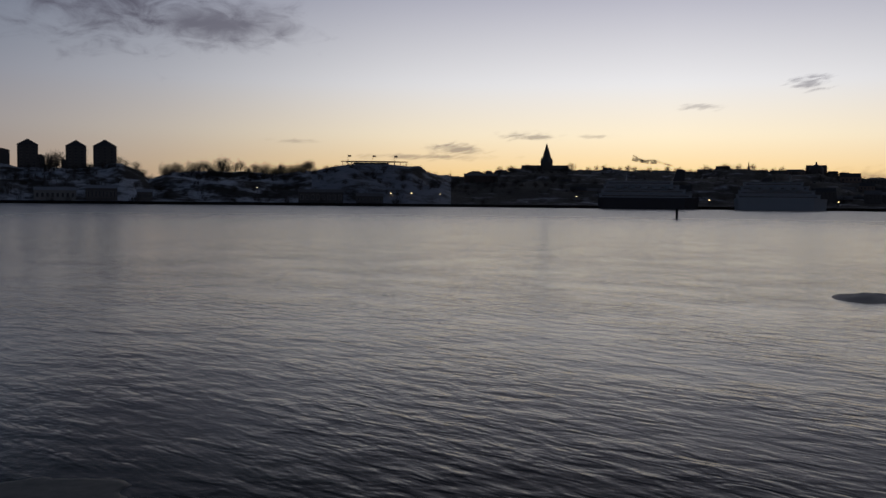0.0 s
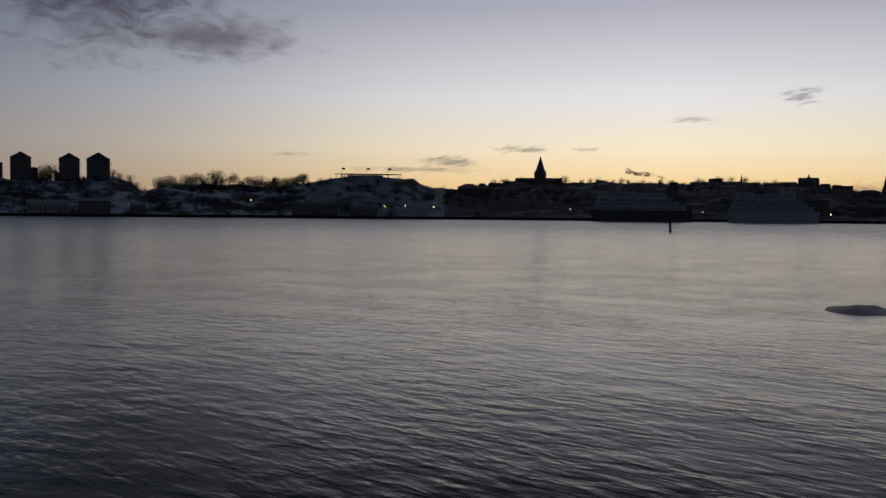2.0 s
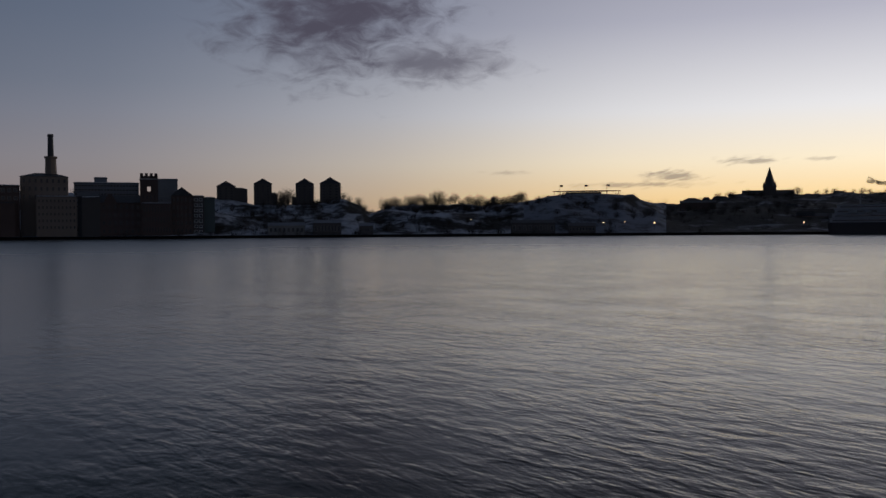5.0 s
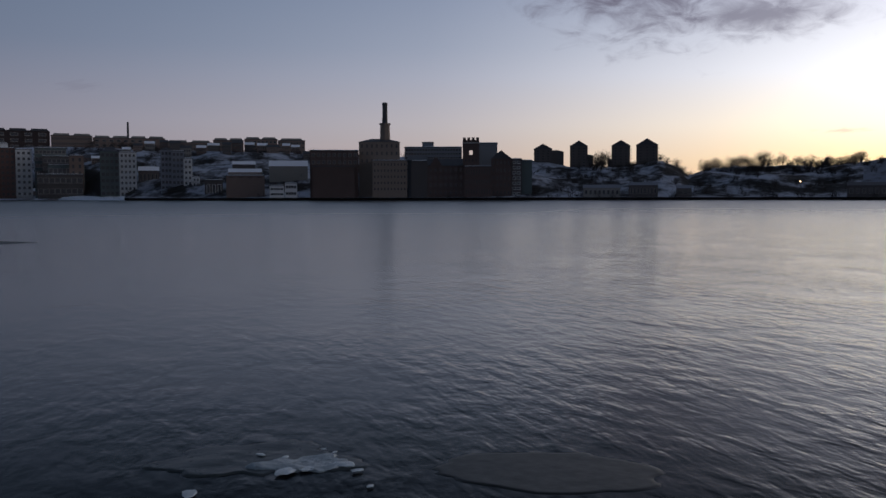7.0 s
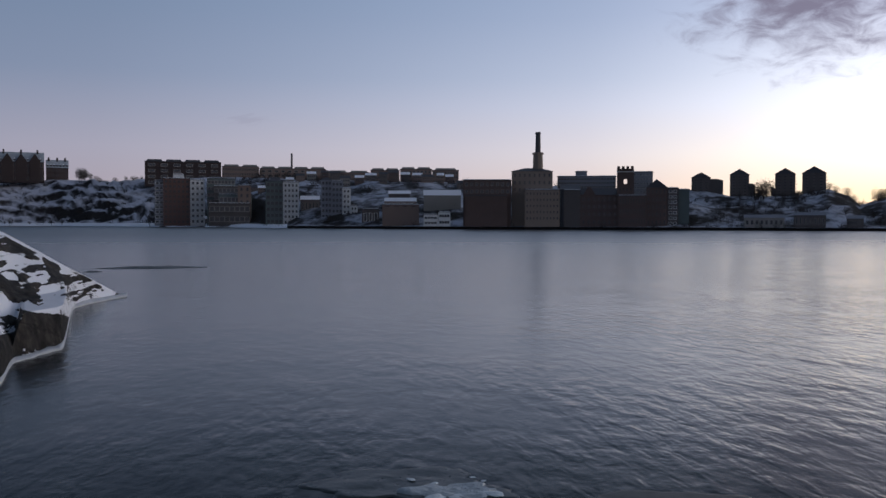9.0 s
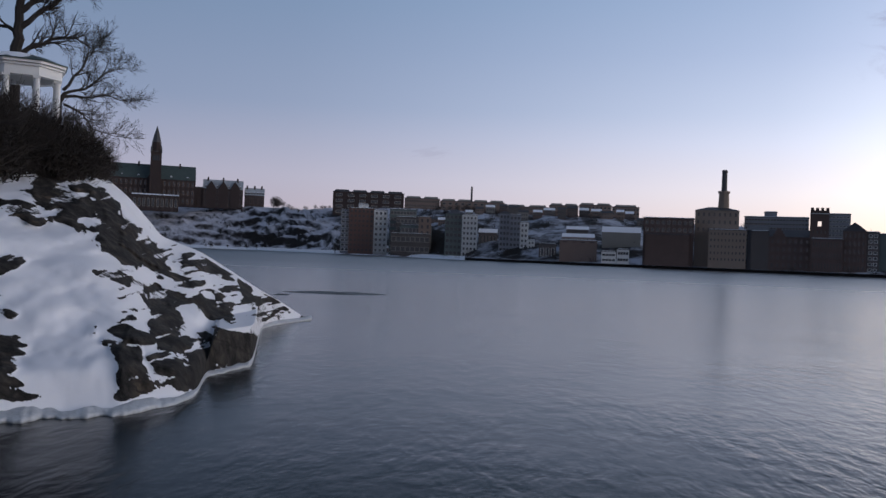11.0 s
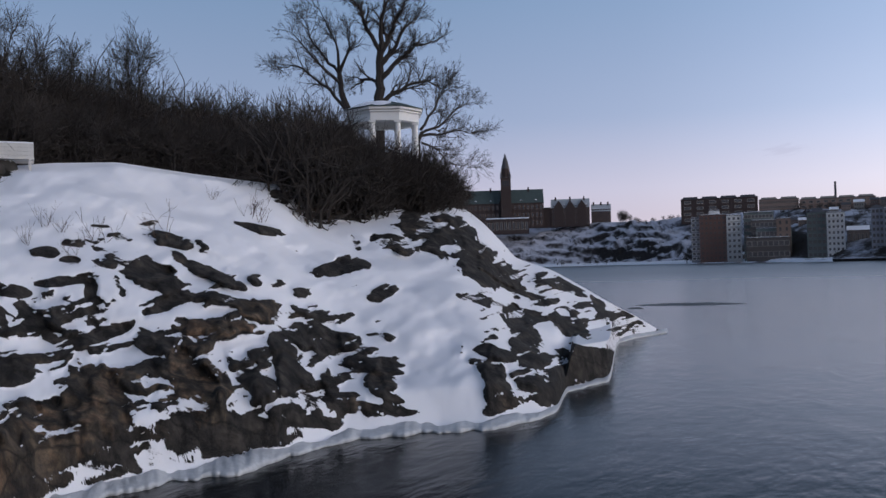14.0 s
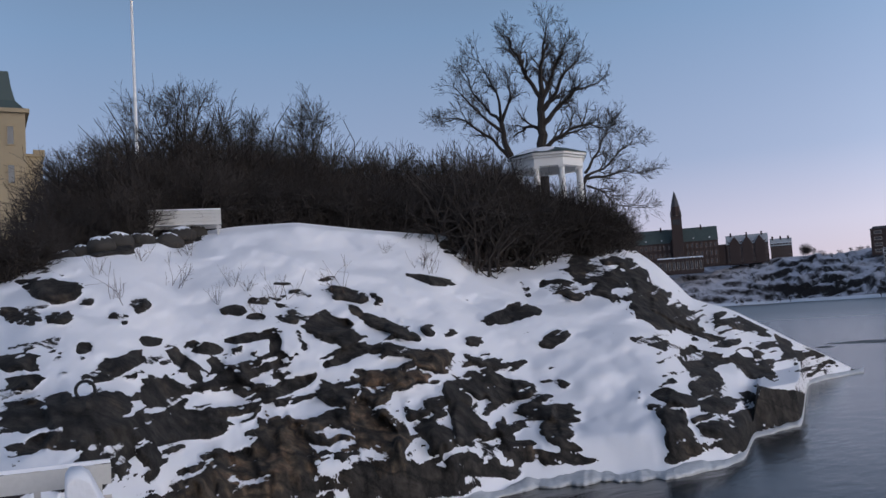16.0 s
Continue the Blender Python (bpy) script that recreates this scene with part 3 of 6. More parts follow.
LEDGES_MIDDLE = ((94.11, 0.13, 3.15, 0.96, 27), (90.47, 0.03, 2.52, 0.35, 26), (89.63, -1.69, 2.28, 0.32, 11), (98.50, -0.29, 2.04, 0.30, -6), (96.85, -1.17, 1.27, 0.40, 59), (95.59, -0.69, 0.81, 0.20, 64), (99.84, -2.59, 1.78, 0.52, 39), (97.53, -2.35, 2.05, 0.36, -13), (96.72, -3.58, 2.32, 0.40, -16), (103.97, -3.39, 1.68, 1.10, 34), (107.14, -3.85, 1.40, 0.93, -1), (102.43, -5.35, 3.09, 0.93, -6), (82.11, 0.14, 1.86, 0.61, -9), (79.48, -1.47, 0.92, 0.43, -21), (87.66, -0.59, 0.57, 0.25, 29), (84.84, -1.38, 0.57, 0.28, 9), (79.93, -4.25, 0.84, 0.21, 9), (81.37, -5.02, 1.19, 0.35, 4))
LEDGES_LOWER = ((106.85, -6.26, 1.50, 1.21, 79), (104.76, -7.23, 0.89, 0.59, 79), (93.68, -4.23, 1.42, 0.68, 24), (93.19, -5.46, 1.42, 0.34, 9), (90.67, -9.34, 2.84, 1.41, 27), (92.08, -10.28, 0.73, 0.40, -1), (95.32, -10.57, 1.77, 0.48, 64), (87.81, -6.73, 2.07, 0.76, 44), (85.85, -6.11, 3.48, 0.83, 79), (83.32, -4.51, 2.82, 0.95, 19), (80.51, -5.99, 2.16, 0.63, 11), (84.81, -6.84, 1.39, 0.56, 87), (79.95, -7.15, 1.18, 0.55, 9), (80.77, -8.62, 1.65, 0.24, 4), (83.82, -9.46, 1.88, 0.34, 11), (84.24, -8.25, 1.17, 0.52, 69), (82.35, -7.89, 1.04, 0.21, -1), (88.97, -11.11, 1.99, 0.47, 11))
LEDGES_POINT = ((82.20, 3.29, 2.36, 0.21, 4), (78.96, 1.55, 1.78, 0.53, 14), (81.35, 1.73, 0.72, 0.21, 49), (76.51, 2.29, 2.41, 1.35, 24), (73.75, 0.61, 2.62, 1.26, 44), (71.89, -0.79, 1.45, 0.62, 39), (72.65, -2.42, 3.27, 0.34, 17), (70.77, -4.53, 2.70, 0.91, 65), (72.59, -5.55, 1.43, 0.44, 14), (72.73, -7.43, 1.62, 0.87, 61), (69.88, -7.95, 1.38, 0.79, 19), (68.57, -7.11, 1.11, 0.65, 59), (70.06, -2.12, 1.29, 0.24, 19), (68.77, -3.70, 1.13, 0.37, 49), (67.50, -3.72, 1.45, 0.33, 61), (65.92, -3.23, 1.17, 0.33, 64), (68.01, -1.72, 1.47, 0.20, 21), (66.88, -6.33, 1.94, 1.13, 19))
RUSTY_FACES = ((100.25, -9.54, 4.17, 2.04, -19), (96.84, -7.31, 2.34, 1.69, 61), (94.91, -6.47, 2.72, 0.63, 19), (90.96, -6.43, 2.79, 1.57, 71), (90.19, -3.40, 2.57, 0.62, 4), (87.00, -2.56, 1.97, 0.85, 14))
LEDGES_FOOT = ((87.89, -9.88, 1.69, 0.92, 20), (82.19, -8.58, 1.94, 0.39, 15), (79.34, -8.10, 1.20, 0.35, 25), (83.22, -7.41, 1.06, 0.49, 70), (78.49, -9.08, 1.06, 0.25, 5), (86.46, -9.20, 1.41, 0.49, 75))
LEDGES_BEHIND_BENCH = ((109.88, 3.31, 1.81, 0.6, 10), (111.7, 1.78, 1.13, 0.5, 20), (109.32, 1.64, 0.99, 0.4, 0), (111.76, -0.79, 1.3, 0.5, 10), (111.5, -1.93, 0.97, 0.43, 0), (108.6, -3.6, 2.4, 0.8, -5), (110.97, -4.06, 1.96, 0.9, 5), (107.99, -5.16, 3.0, 1.2, 5))


def eased(knots, values, width=0.7):
    """A curve through knots with its corners rounded."""
    g = np.arange(55, 175, 0.1)
    v = np.interp(g, knots, values)
    k = np.exp(-0.5 * (np.arange(-30, 31) * 0.1 / width) ** 2)
    return g, np.convolve(np.pad(v, 30, mode="edge"), k / k.sum(), "valid")


WATER_AZ, WATER_R = eased(WATER_AZ, WATER_R, 0.15)
TOP_EL = eased(TOP_AZ, TOP_EL, 0.3)[1]
TOP_AZ, TOP_R = eased(TOP_AZ, TOP_R)


def facets(x, y, cx, cy, seed):
    """Split faces: tilted planes with straight edges, about -0.5 to 0.5 high."""
    u, v = x / cx, y / cy
    iu, iv = np.floor(u), np.floor(v)
    best, out = np.full(u.shape, 1e9), np.zeros(u.shape)

    def rnd(i, j, k):
        n = (i.astype(np.int64) * 374761393 + j.astype(np.int64) * 668265263 + (seed + k) * 1442695041) & 0xFFFFFFFF
        n = ((n ^ (n >> 13)) * 1274126177) & 0xFFFFFFFF
        return ((n ^ (n >> 16)) & 0xFFFF) / 65535.0

    for du in (-1, 0, 1):
        for dv in (-1, 0, 1):
            i, j = iu + du, iv + dv
            pu, pv = i + rnd(i, j, 0), j + rnd(i, j, 1)
            d = (u - pu) ** 2 + (v - pv) ** 2
            here = (rnd(i, j, 2) - 0.5) * 0.7 + (u - pu) * (rnd(i, j, 3) - 0.5) * 1.1 + (v - pv) * (rnd(i, j, 4) - 0.5) * 0.9
            out = np.where(d < best, here, out)
            best = np.minimum(d, best)
    return out


def rock_shape(az, r):
    """Height of the rock, how bare of snow and how rusty it is, 0 to 1, and its relief."""
    az, r = np.atleast_1d(np.asarray(az, float)), np.atleast_1d(np.asarray(r, float))
    r0, r1 = np.interp(az, WATER_AZ, WATER_R), np.interp(az, TOP_AZ, TOP_R)
    z1 = EYE[2] + r1 * np.tan(np.radians(np.interp(az, TOP_AZ, TOP_EL)))
    s = (r - r0) / (r1 - r0)
    x, y = r * np.sin(np.radians(az)), r * np.cos(np.radians(az))
    sc = np.clip(s, 0, 1)
    z = z1 * (0.07 * smooth(0.0, 0.05, sc) + 0.93 * sc ** 0.95)
    body = smooth(0.0, 0.08, sc) * (1 - smooth(0.9, 1.0, sc))
    grow_in = smooth(62, 72, az)
    z = z + (fbm(x / 5.0, y / 5.0, 3, 11) - 0.5) * 1.5 * body * grow_in
    z = np.maximum(z, 2.3 * smooth(0, 1.6, r - r0) * smooth(104.5, 109.5, az))
    z = np.maximum(z, 1.6 * smooth(0, 0.9, r - r0) * smooth(65.05, 65.4, az) * (1 - smooth(67.6, 68.6, az)))
    el = np.degrees(np.arctan2(z - EYE[2], r))
    # ragged outlines
    wx = (fbm(az * 0.9 + 5, el * 1.6 + 5, 4, 51) - 0.5) * 1.5
    wy = (fbm(az * 0.9 + 35, el * 1.6 + 35, 4, 52) - 0.5) * 0.9
    bare = np.zeros_like(z)
    rust = np.zeros_like(z)
    ledges = LEDGES_UPPER + LEDGES_MIDDLE + LEDGES_LOWER + LEDGES_FOOT + LEDGES_POINT + LEDGES_BEHIND_BENCH
    for i, (a, e, hw, hh, slant) in enumerate(ledges + RUSTY_FACES):
        ix = np.nonzero((np.abs(az - a) < hw * 1.7 + 1) & (np.abs(el - e) < max(hw, hh) * 1.7 + 1))
        if not len(ix[0]):
            continue
        k = radians(slant)
        dx, dy = -(az[ix] - a) * math.cos(radians(e)) + wx[ix] * min(0.55, hw * 0.5), -(el[ix] - e) + wy[ix] * min(0.5, hh * 0.7)
        p, q = dx * math.cos(k) + dy * math.sin(k), -dx * math.sin(k) + dy * math.cos(k)
        d = (np.abs(p / hw) ** 2.4 + np.abs(q / hh) ** 2.4) ** (1 / 2.4) + (fbm(p * 1.1 + a, q * 3.2 + e, 3, 53) - 0.5) * 0.8
        cover = 1 - smooth(0.5, 1.3, d)
        bare[ix] = np.maximum(bare[ix], cover)
        if i >= len(ledges):
            rust[ix] = np.maximum(rust[ix], cover)
    # smaller scattered patches, more of them low down and out on the point
    slab = fbm(az * 0.6 - el * 0.3 + 11, el * 1.9 + az * 0.45 + 11, 5, 61)
    wz = az + wx * 3
    few = smooth(0.0, 0.07, slab - 0.505 - 0.05 * smooth(0.12, 0.35, sc)) * (0.12 + 0.88 * (1 - smooth(0.3, 0.6, sc))) * (1 - smooth(72, 76, wz) * (1 - smooth(79, 83, wz)))
    many = smooth(0.53, 0.6, slab) * np.maximum(smooth(107, 109, wz) * 0.5, 0.75 - 0.75 * smooth(69, 72, wz))
    bare = np.maximum(bare, np.maximum(few * 0.8, many * 0.85)) * smooth(0.0, 0.03, sc) * (1 - smooth(0.93, 0.99, sc))
    # narrow tongues of snow lying across the bigger faces
    tongue = fbm(az * 0.5 - el * 0.45 + 61, el * 1.5 + az * 0.5 + 61, 4, 63)
    bare = bare * (1 - 0.6 * smooth(0.59, 0.65, tongue))
    stone = smooth(0.05, 0.95, bare)
    # blocks split along steep joints that lean with the slope
    px, py = az - el * 0.35 + wx * 0.5, el + az * 0.12 + wy * 0.5
    blocks = facets(px, py, 2.0, 2.6, 71) + 0.45 * facets(px + 40, py + 40, 0.75, 1.0, 73)
    relief = stone * (0.14 + 0.5 * blocks) * (0.45 + 0.55 * grow_in) * body
    relief = relief + (1 - stone) * ((fbm(x / 1.7 + 30, y / 1.7 + 30, 3, 75) - 0.5) * 0.6 + (fbm(az * 0.9 + el, el * 1.6, 3, 79) - 0.5) * 0.16) * body
    back = np.maximum(0, s - 1) * (r1 - r0)
    z = z + back * (0.09 * smooth(77, 80, az) - 0.45 * (1 - smooth(73, 77, az)))
    return np.where(s < 0, -0.6, z), bare, rust, relief


def rock_z(az, r):
    z, _, _, relief = rock_shape(az, r)
    return z + relief * 0.35


az = np.concatenate([np.arange(61.6, 114, 0.07), np.arange(114, 150, 0.5)])
k = np.concatenate([[-0.03, -0.005], np.linspace(0.0, 1.0, 330), 1 + np.linspace(0.02, 2.5, 40)])
A, K = np.meshgrid(az, k, indexing="ij")
R0, R1 = np.interp(A, WATER_AZ, WATER_R), np.interp(A, TOP_AZ, TOP_R)
R0 = R0 + (fbm(A * 0.8, A * 0 + 3.3, 3, 8) - 0.5) * 1.0
RR = R0 + (R1 - R0) * K
H, BARE, RUST, RELIEF = rock_shape(A, np.maximum(RR, R0 * 0.9))
for axis, width in ((0, 3), (1, 5), (0, 3), (1, 3)):
    RELIEF = np.apply_along_axis(lambda q: np.convolve(np.pad(q, width // 2, mode="edge"), np.ones(width) / width, "valid"), axis, RELIEF)
# faces stand out towards the open water
OUT = RELIEF * 2.0 * (1 - smooth(1.0, 1.02, K))
H = np.where(K > 0.001, EYE[2] + (H - EYE[2]) * (RR - OUT) / RR, H)
RR = RR - OUT
H[:, 0] = -0.8
me = sheet("rock", -RR * np.sin(np.radians(A)), RR * np.cos(np.radians(A)), H, M_ROCK)
layer = me.attributes.new("bare", "FLOAT", "POINT")
layer.data.foreach_set("value", BARE.reshape(-1).astype(np.float32))
layer = me.attributes.new("rust", "FLOAT", "POINT")
layer.data.foreach_set("value", RUST.reshape(-1).astype(np.float32))
solo("ground_rock", me, None, pose(0, 0, 0), "snow-covered granite shore rock with dark bare ledges", "rock", kind="structure")

# ---- things on the far shore ----
rng = random.Random(7)


def ground_at(az, r):
    return float(hill_z(az, r))


# tower blocks on the cliff
def tower_block(az0, az1, el_eave, el_peak, r, z0, label, side=None, balconies=0, mat=None):
    w = 2 * r * math.tan(radians((az0 - az1) / 2))
    ob = thing("tower_block", site((az0 + az1) / 2, r, z0), label, "tower block", "tower blocks on the cliff")
    h, rise = height(el_eave, r) - z0, height(el_peak, r) - height(el_eave, r)
    bm = bmesh.new()
    box(bm, -w / 2, w / 2, 0, 14, -6, h)
    part("wall", bm, mat or M_DARK, ob)
    roof_on(ob, "gable_y", -w / 2, w / 2, 0, 14, h, rise, M_ROOF)
    window_grid(ob, -w / 2 + 1, w / 2 - 1, 2, h - 1, 3, 10, M_DARK, 0.34, 0.45)
    if side:
        a0, a1, et = side
        x0, x1 = (math.tan(radians((az0 + az1) / 2 - a)) * r for a in (a0, a1))
        hs = height(et, r) - z0
        bm = bmesh.new()
        box(bm, x0, x1, 1.2, 12, -6, hs - 1.5)
        prism(bm, [(x0, 1.2), (x1, 1.2), (x1, 12), (x0, 12)], hs - 1.5, hs, 0, [(x0, 3), ((x0 + x1) / 2, 3), ((x0 + x1) / 2, 10), (x0, 10)])
        part("side_wing", bm, mat or M_DARK, ob)
    for i in range(balconies):
        bm = bmesh.new()
        z = h - 2.5 - i * 2.9
        box(bm, w / 2, w / 2 + 1.3, 1.0, 6.0, z - 1.3, z - 1.1)
        box(bm, w / 2 + 1.15, w / 2 + 1.3, 1.0, 6.0, z - 1.1, z - 0.2)
        part("balcony", bm, M_CONCRETE, ob)
    return ob


zt = 20.0
tower_block(27.39, 26.27, 2.80, 3.12, 860, zt, "dark brick tower block with a pitched roof and stepped wing", (26.27, 25.54, 2.72), 0)
tower_block(25.16, 24.06, 2.96, 3.29, 860, zt, "dark brick tower block with a pitched roof and low wing", (24.06, 23.70, 2.42), 0)
tower_block(22.60, 21.47, 2.95, 3.30, 860, zt, "dark brick tower block with a pitched roof and balconies", (22.84, 22.60, 2.22), 8)
tower_block(21.10, 19.80, 2.98, 3.38, 860, zt, "dark brick tower block with balconies along one corner", None, 7)

# mill and warehouses on the quay
Q = 2.2
block(41.35, 38.24, 2.74, 728, Q, 18, M_BRICK, "warehouse", "long dark brick warehouse with two window rows under the eave", cols=9, rows=2, frame_mat=M_CONCRETE, win_from=0.66, fill=0.5, tall=0.5)
block(41.2, 38.5, 1.75, 722, Q, 6, M_BRICK, "warehouse", "low windowless dark brick warehouse front on the quay", snow=False)
mill, w, h = block(38.21, 35.6, 3.50, 736, Q, 24, M_STONE, "grain_mill", "tall sand-coloured grain mill carrying a dark chimney", roof="hip", rise=3.0, cols=8, rows=3, win_from=0.58, fill=0.34, tall=0.5, frame_mat=M_BROWN)
cx = math.tan(radians(36.905 - 36.54)) * 736
nk = h + 2.2
bm = bmesh.new()
prism(bm, ring(8, 4.2, 4.2, cx, 10), nk, height(4.3, 746) - Q, 0, ring(8, 3.8, 3.8, cx, 10))
prism(bm, ring(8, 4.6, 4.6, cx, 10), height(4.3, 746) - Q, height(4.42, 746) - Q)
part("chimney_base", bm, M_STONE, mill, "sandy octagonal chimney base")
bm = bmesh.new()
prism(bm, ring(12, 2.2, 2.2, cx, 10), height(4.42, 746) - Q, height(5.7, 746) - Q, 0, ring(12, 1.95, 1.95, cx, 10))
prism(bm, ring(12, 2.25, 2.25, cx, 10), height(5.55, 746) - Q, height(5.65, 746) - Q)
part("chimney", bm, M_ROOF, mill, "dark round chimney shaft")
block(37.35, 35.15, 2.12, 724, Q, 12, M_STONE, "mill_annex", "sand-coloured mill annex with small window rows", cols=10, rows=5, fill=0.35, tall=0.4, frame_mat=M_BROWN, win_from=0.12)
block(35.1, 33.95, 2.45, 726, Q, 30, M_ROOF, "mill_shed", "dark mill shed with snow-streaked stepped roofs", roof="gable_x", rise=4)
block(34.9, 33.9, 2.1, 724, Q, 3, M_DARK, "mill_shed", "low dark lean-to shed beside the mill", snow=True)
hall, w, h = block(33.9, 31.6, 2.25, 724, Q, 26, M_BRICK, "brick_mill_hall", "dark red brick mill hall with a stepped gable", roof="gable_x", rise=6, cols=7, rows=4, fill=0.4, tall=0.5, frame_mat=M_BRICK)
bm = bmesh.new()
for i in range(4):
    k = 5.2 - i * 1.2
    box(bm, -w / 2 + 7 - k, -w / 2 + 7 + k, -0.6, 0.8, h - 1 + i * 2.0 - 0.6, h + 1 + i * 2.0 - 0.6)
part("stepped_gable", bm, M_BRICK, hall)
block(35.3, 31.75, 2.95, 765, Q, 20, M_BLUEGREY, "office_building", "pale glazed office storeys rising behind the brick hall", cols=20, rows=6, fill=0.7, tall=0.4, frame_mat=M_CONCRETE, win_from=0.5)
block(34.2, 33.5, 3.25, 768, Q, 12, M_BLUEGREY, "lift_tower", "pale rooftop lift tower behind the mill hall")
block(30.75, 29.55, 3.2, 752, Q, 20, M_BLUEGREY, "office_building", "pale glazed office end behind the brick tower", cols=6, rows=6, fill=0.7, tall=0.4, frame_mat=M_PALE, win_from=0.5)
# crenellated tower with an arch cut through it
tw = thing("brick_tower", site(bearing(31.18), 720, Q), "dark red brick tower with an open arch and battlements", "tower")
w, ht, hz = 13.0, height(3.38, 720) - Q, height(2.45, 720) - Q
bm = bmesh.new()
box(bm, -w / 2, w / 2, 0, 9, -1, hz)
box(bm, -w / 2, -1.3, 0, 9, hz, hz + 4)
box(bm, 1.3, w / 2, 0, 9, hz, hz + 4)
box(bm, -w / 2, w / 2, 0, 9, hz + 4, ht)
part("wall", bm, M_BRICK, tw)
for i in range(4):
    bm = bmesh.new()
    x = -w / 2 + 0.2 + i * (w - 2.6) / 3
    box(bm, x, x + 2.2, -0.3, 9.3, ht, ht + 2.0)
    part("battlement", bm, M_BRICK, tw)
bm = bmesh.new()
box(bm, -w / 2 - 0.3, w / 2 + 0.3, -0.3, 9.3, ht - 2.6, ht - 2.1)
part("cornice", bm, M_PALE, tw)
window_grid(tw, -w / 2 + 1, w / 2 - 1, 4, hz - 2, 4, 6, M_BRICK, 0.4, 0.5)
block(29.94, 28.69, 2.73, 722, Q, 20, M_BRICK, "gabled_mill_house", "dark red brick mill house with a pointed gable", roof="gable_y", rise=6.5, cols=5, rows=5, fill=0.4, tall=0.5, frame_mat=M_BRICK)
block(31.6, 29.9, 1.75, 719, Q, 3, M_BRICK, "low_warehouse", "low red brick mill front along the quay", cols=10, rows=3, fill=0.4, tall=0.5, frame_mat=M_BRICK)
block(28.69, 28.05, 2.2, 724, Q, 14, M_DARK, "stair_block", "narrow dark block with a column of pale windows", cols=2, rows=7, fill=0.6, tall=0.5, frame_mat=M_PALE)
block(28.05, 27.42, 2.1, 726, Q, 14, M_GREENISH, "apartment_building", "blank grey-green gable of an apartment building")

# waterfront flats
QF = 2.4
block(60.53, 60.0, 2.55, 985, QF, 14, M_BLUEGREY, "apartment_building", "narrow blue-grey glazed end of a block of flats", cols=2, rows=9, fill=0.8, tall=0.6, frame_mat=M_PALE)
block(60.05, 58.55, 2.68, 980, QF, 16, M_REDFLAT, "apartment_building", "red-brown brick block of flats on the waterfront", cols=6, rows=9, fill=0.5, tall=0.5, frame_mat=M_DARK)
block(59.5, 58.9, 2.95, 984, 40, 6, M_PALE, "roof_house", "small pale roof house on the brown flats", cols=2, rows=1, fill=0.6)


def balcony_wing(az0, az1, el, r, z0, floors, cols, label):
    ob, w, h = block(az0, az1, el, r, z0, 12, M_PALE, "apartment_building", label, cols=cols, rows=floors, fill=0.55, tall=0.55, frame_mat=M_PALE)
    for j in range(floors):
        bm = bmesh.new()
        z = 0.8 + j * (h - 1.2) / floors
        box(bm, -w / 2, w / 2, -1.3, -0.02, z, z + 0.18)
        box(bm, -w / 2, w / 2, -1.3, -1.18, z + 0.18, z + 0.7)
        part("balcony", bm, M_PALE, ob)


balcony_wing(58.55, 57.72, 2.61, 978, QF, 8, 3, "white balcony wing of the brown block of flats")
for i, (a0, a1, e) in enumerate(((57.6, 55.9, 2.72), (57.2, 55.2, 2.25), (56.9, 54.9, 1.75), (57.5, 55.0, 1.2))):
    block(a0, a1, e, 975 - i * 14, QF, 14, M_DARK if i % 2 else M_GREENISH, "terraced_flats", "stepped grey terrace flats with long pale balcony bands", cols=8, rows=max(2, 7 - 2 * i), fill=0.85, tall=0.5, frame_mat=M_CONCRETE, group="stepped flats")
block(55.75, 54.95, 2.3, 940, QF, 14, M_BROWN, "apartment_building", "dark brown gable of a block of flats", cols=2, rows=6, fill=0.3, frame_mat=M_DARK)
block(54.06, 52.96, 2.72, 868, QF, 16, M_GREENISH, "apartment_building", "grey-green glazed block of flats on the quay", roof="hip", rise=2.5, cols=4, rows=7, fill=0.75, tall=0.6, frame_mat=M_GREENISH)
balcony_wing(52.98, 51.99, 2.54, 864, QF, 8, 4, "white wing of the grey-green flats with square windows")
block(51.9, 50.7, 1.7, 880, QF, 16, M_DARK, "house", "low dark house with a snowy roof", roof="gable_x", rise=4, roof_mat=M_SNOW, cols=5, rows=2)
block(50.6, 49.9, 2.85, 846, QF, 16, M_BLUEGREY, "apartment_building", "blue-grey rounded block of flats on the quay", roof="hip", rise=2.5, cols=3, rows=8, fill=0.7, tall=0.6, frame_mat=M_BLUEGREY)
block(49.95, 49.2, 2.65, 842, QF, 16, M_BLUEGREY, "apartment_building", "blue-grey block of flats with glass balconies", cols=3, rows=8, fill=0.7, tall=0.6, frame_mat=M_BLUEGREY)
balcony_wing(49.25, 48.72, 2.2, 838, QF, 7, 2, "narrow white stair wing of the blue-grey flats")
balcony_wing(48.74, 48.28, 1.1, 834, QF, 4, 2, "low white wing at the end of the flats")
block(48.0, 46.9, 0.9, 800, QF, 10, M_DARK, "boathouse", "small dark quay building with pale window", cols=3, rows=1, frame_mat=M_PALE)
block(46.7, 44.31, 1.17, 756, Q, 16, M_BROWN, "warehouse", "plain brown quay warehouse with a blank wall", snow=True, cols=4, rows=1, win_from=0.85, tall=0.4, frame_mat=M_BROWN)
block(46.55, 44.5, 1.6, 762, Q, 10, M_BROWN, "warehouse_attic", "set-back attic storey with a snowy roof", roof="gable_x", rise=3.2, roof_mat=M_SNOW, cols=8, rows=1, win_from=0.78, fill=0.5, tall=0.6, frame_mat=M_PALE)
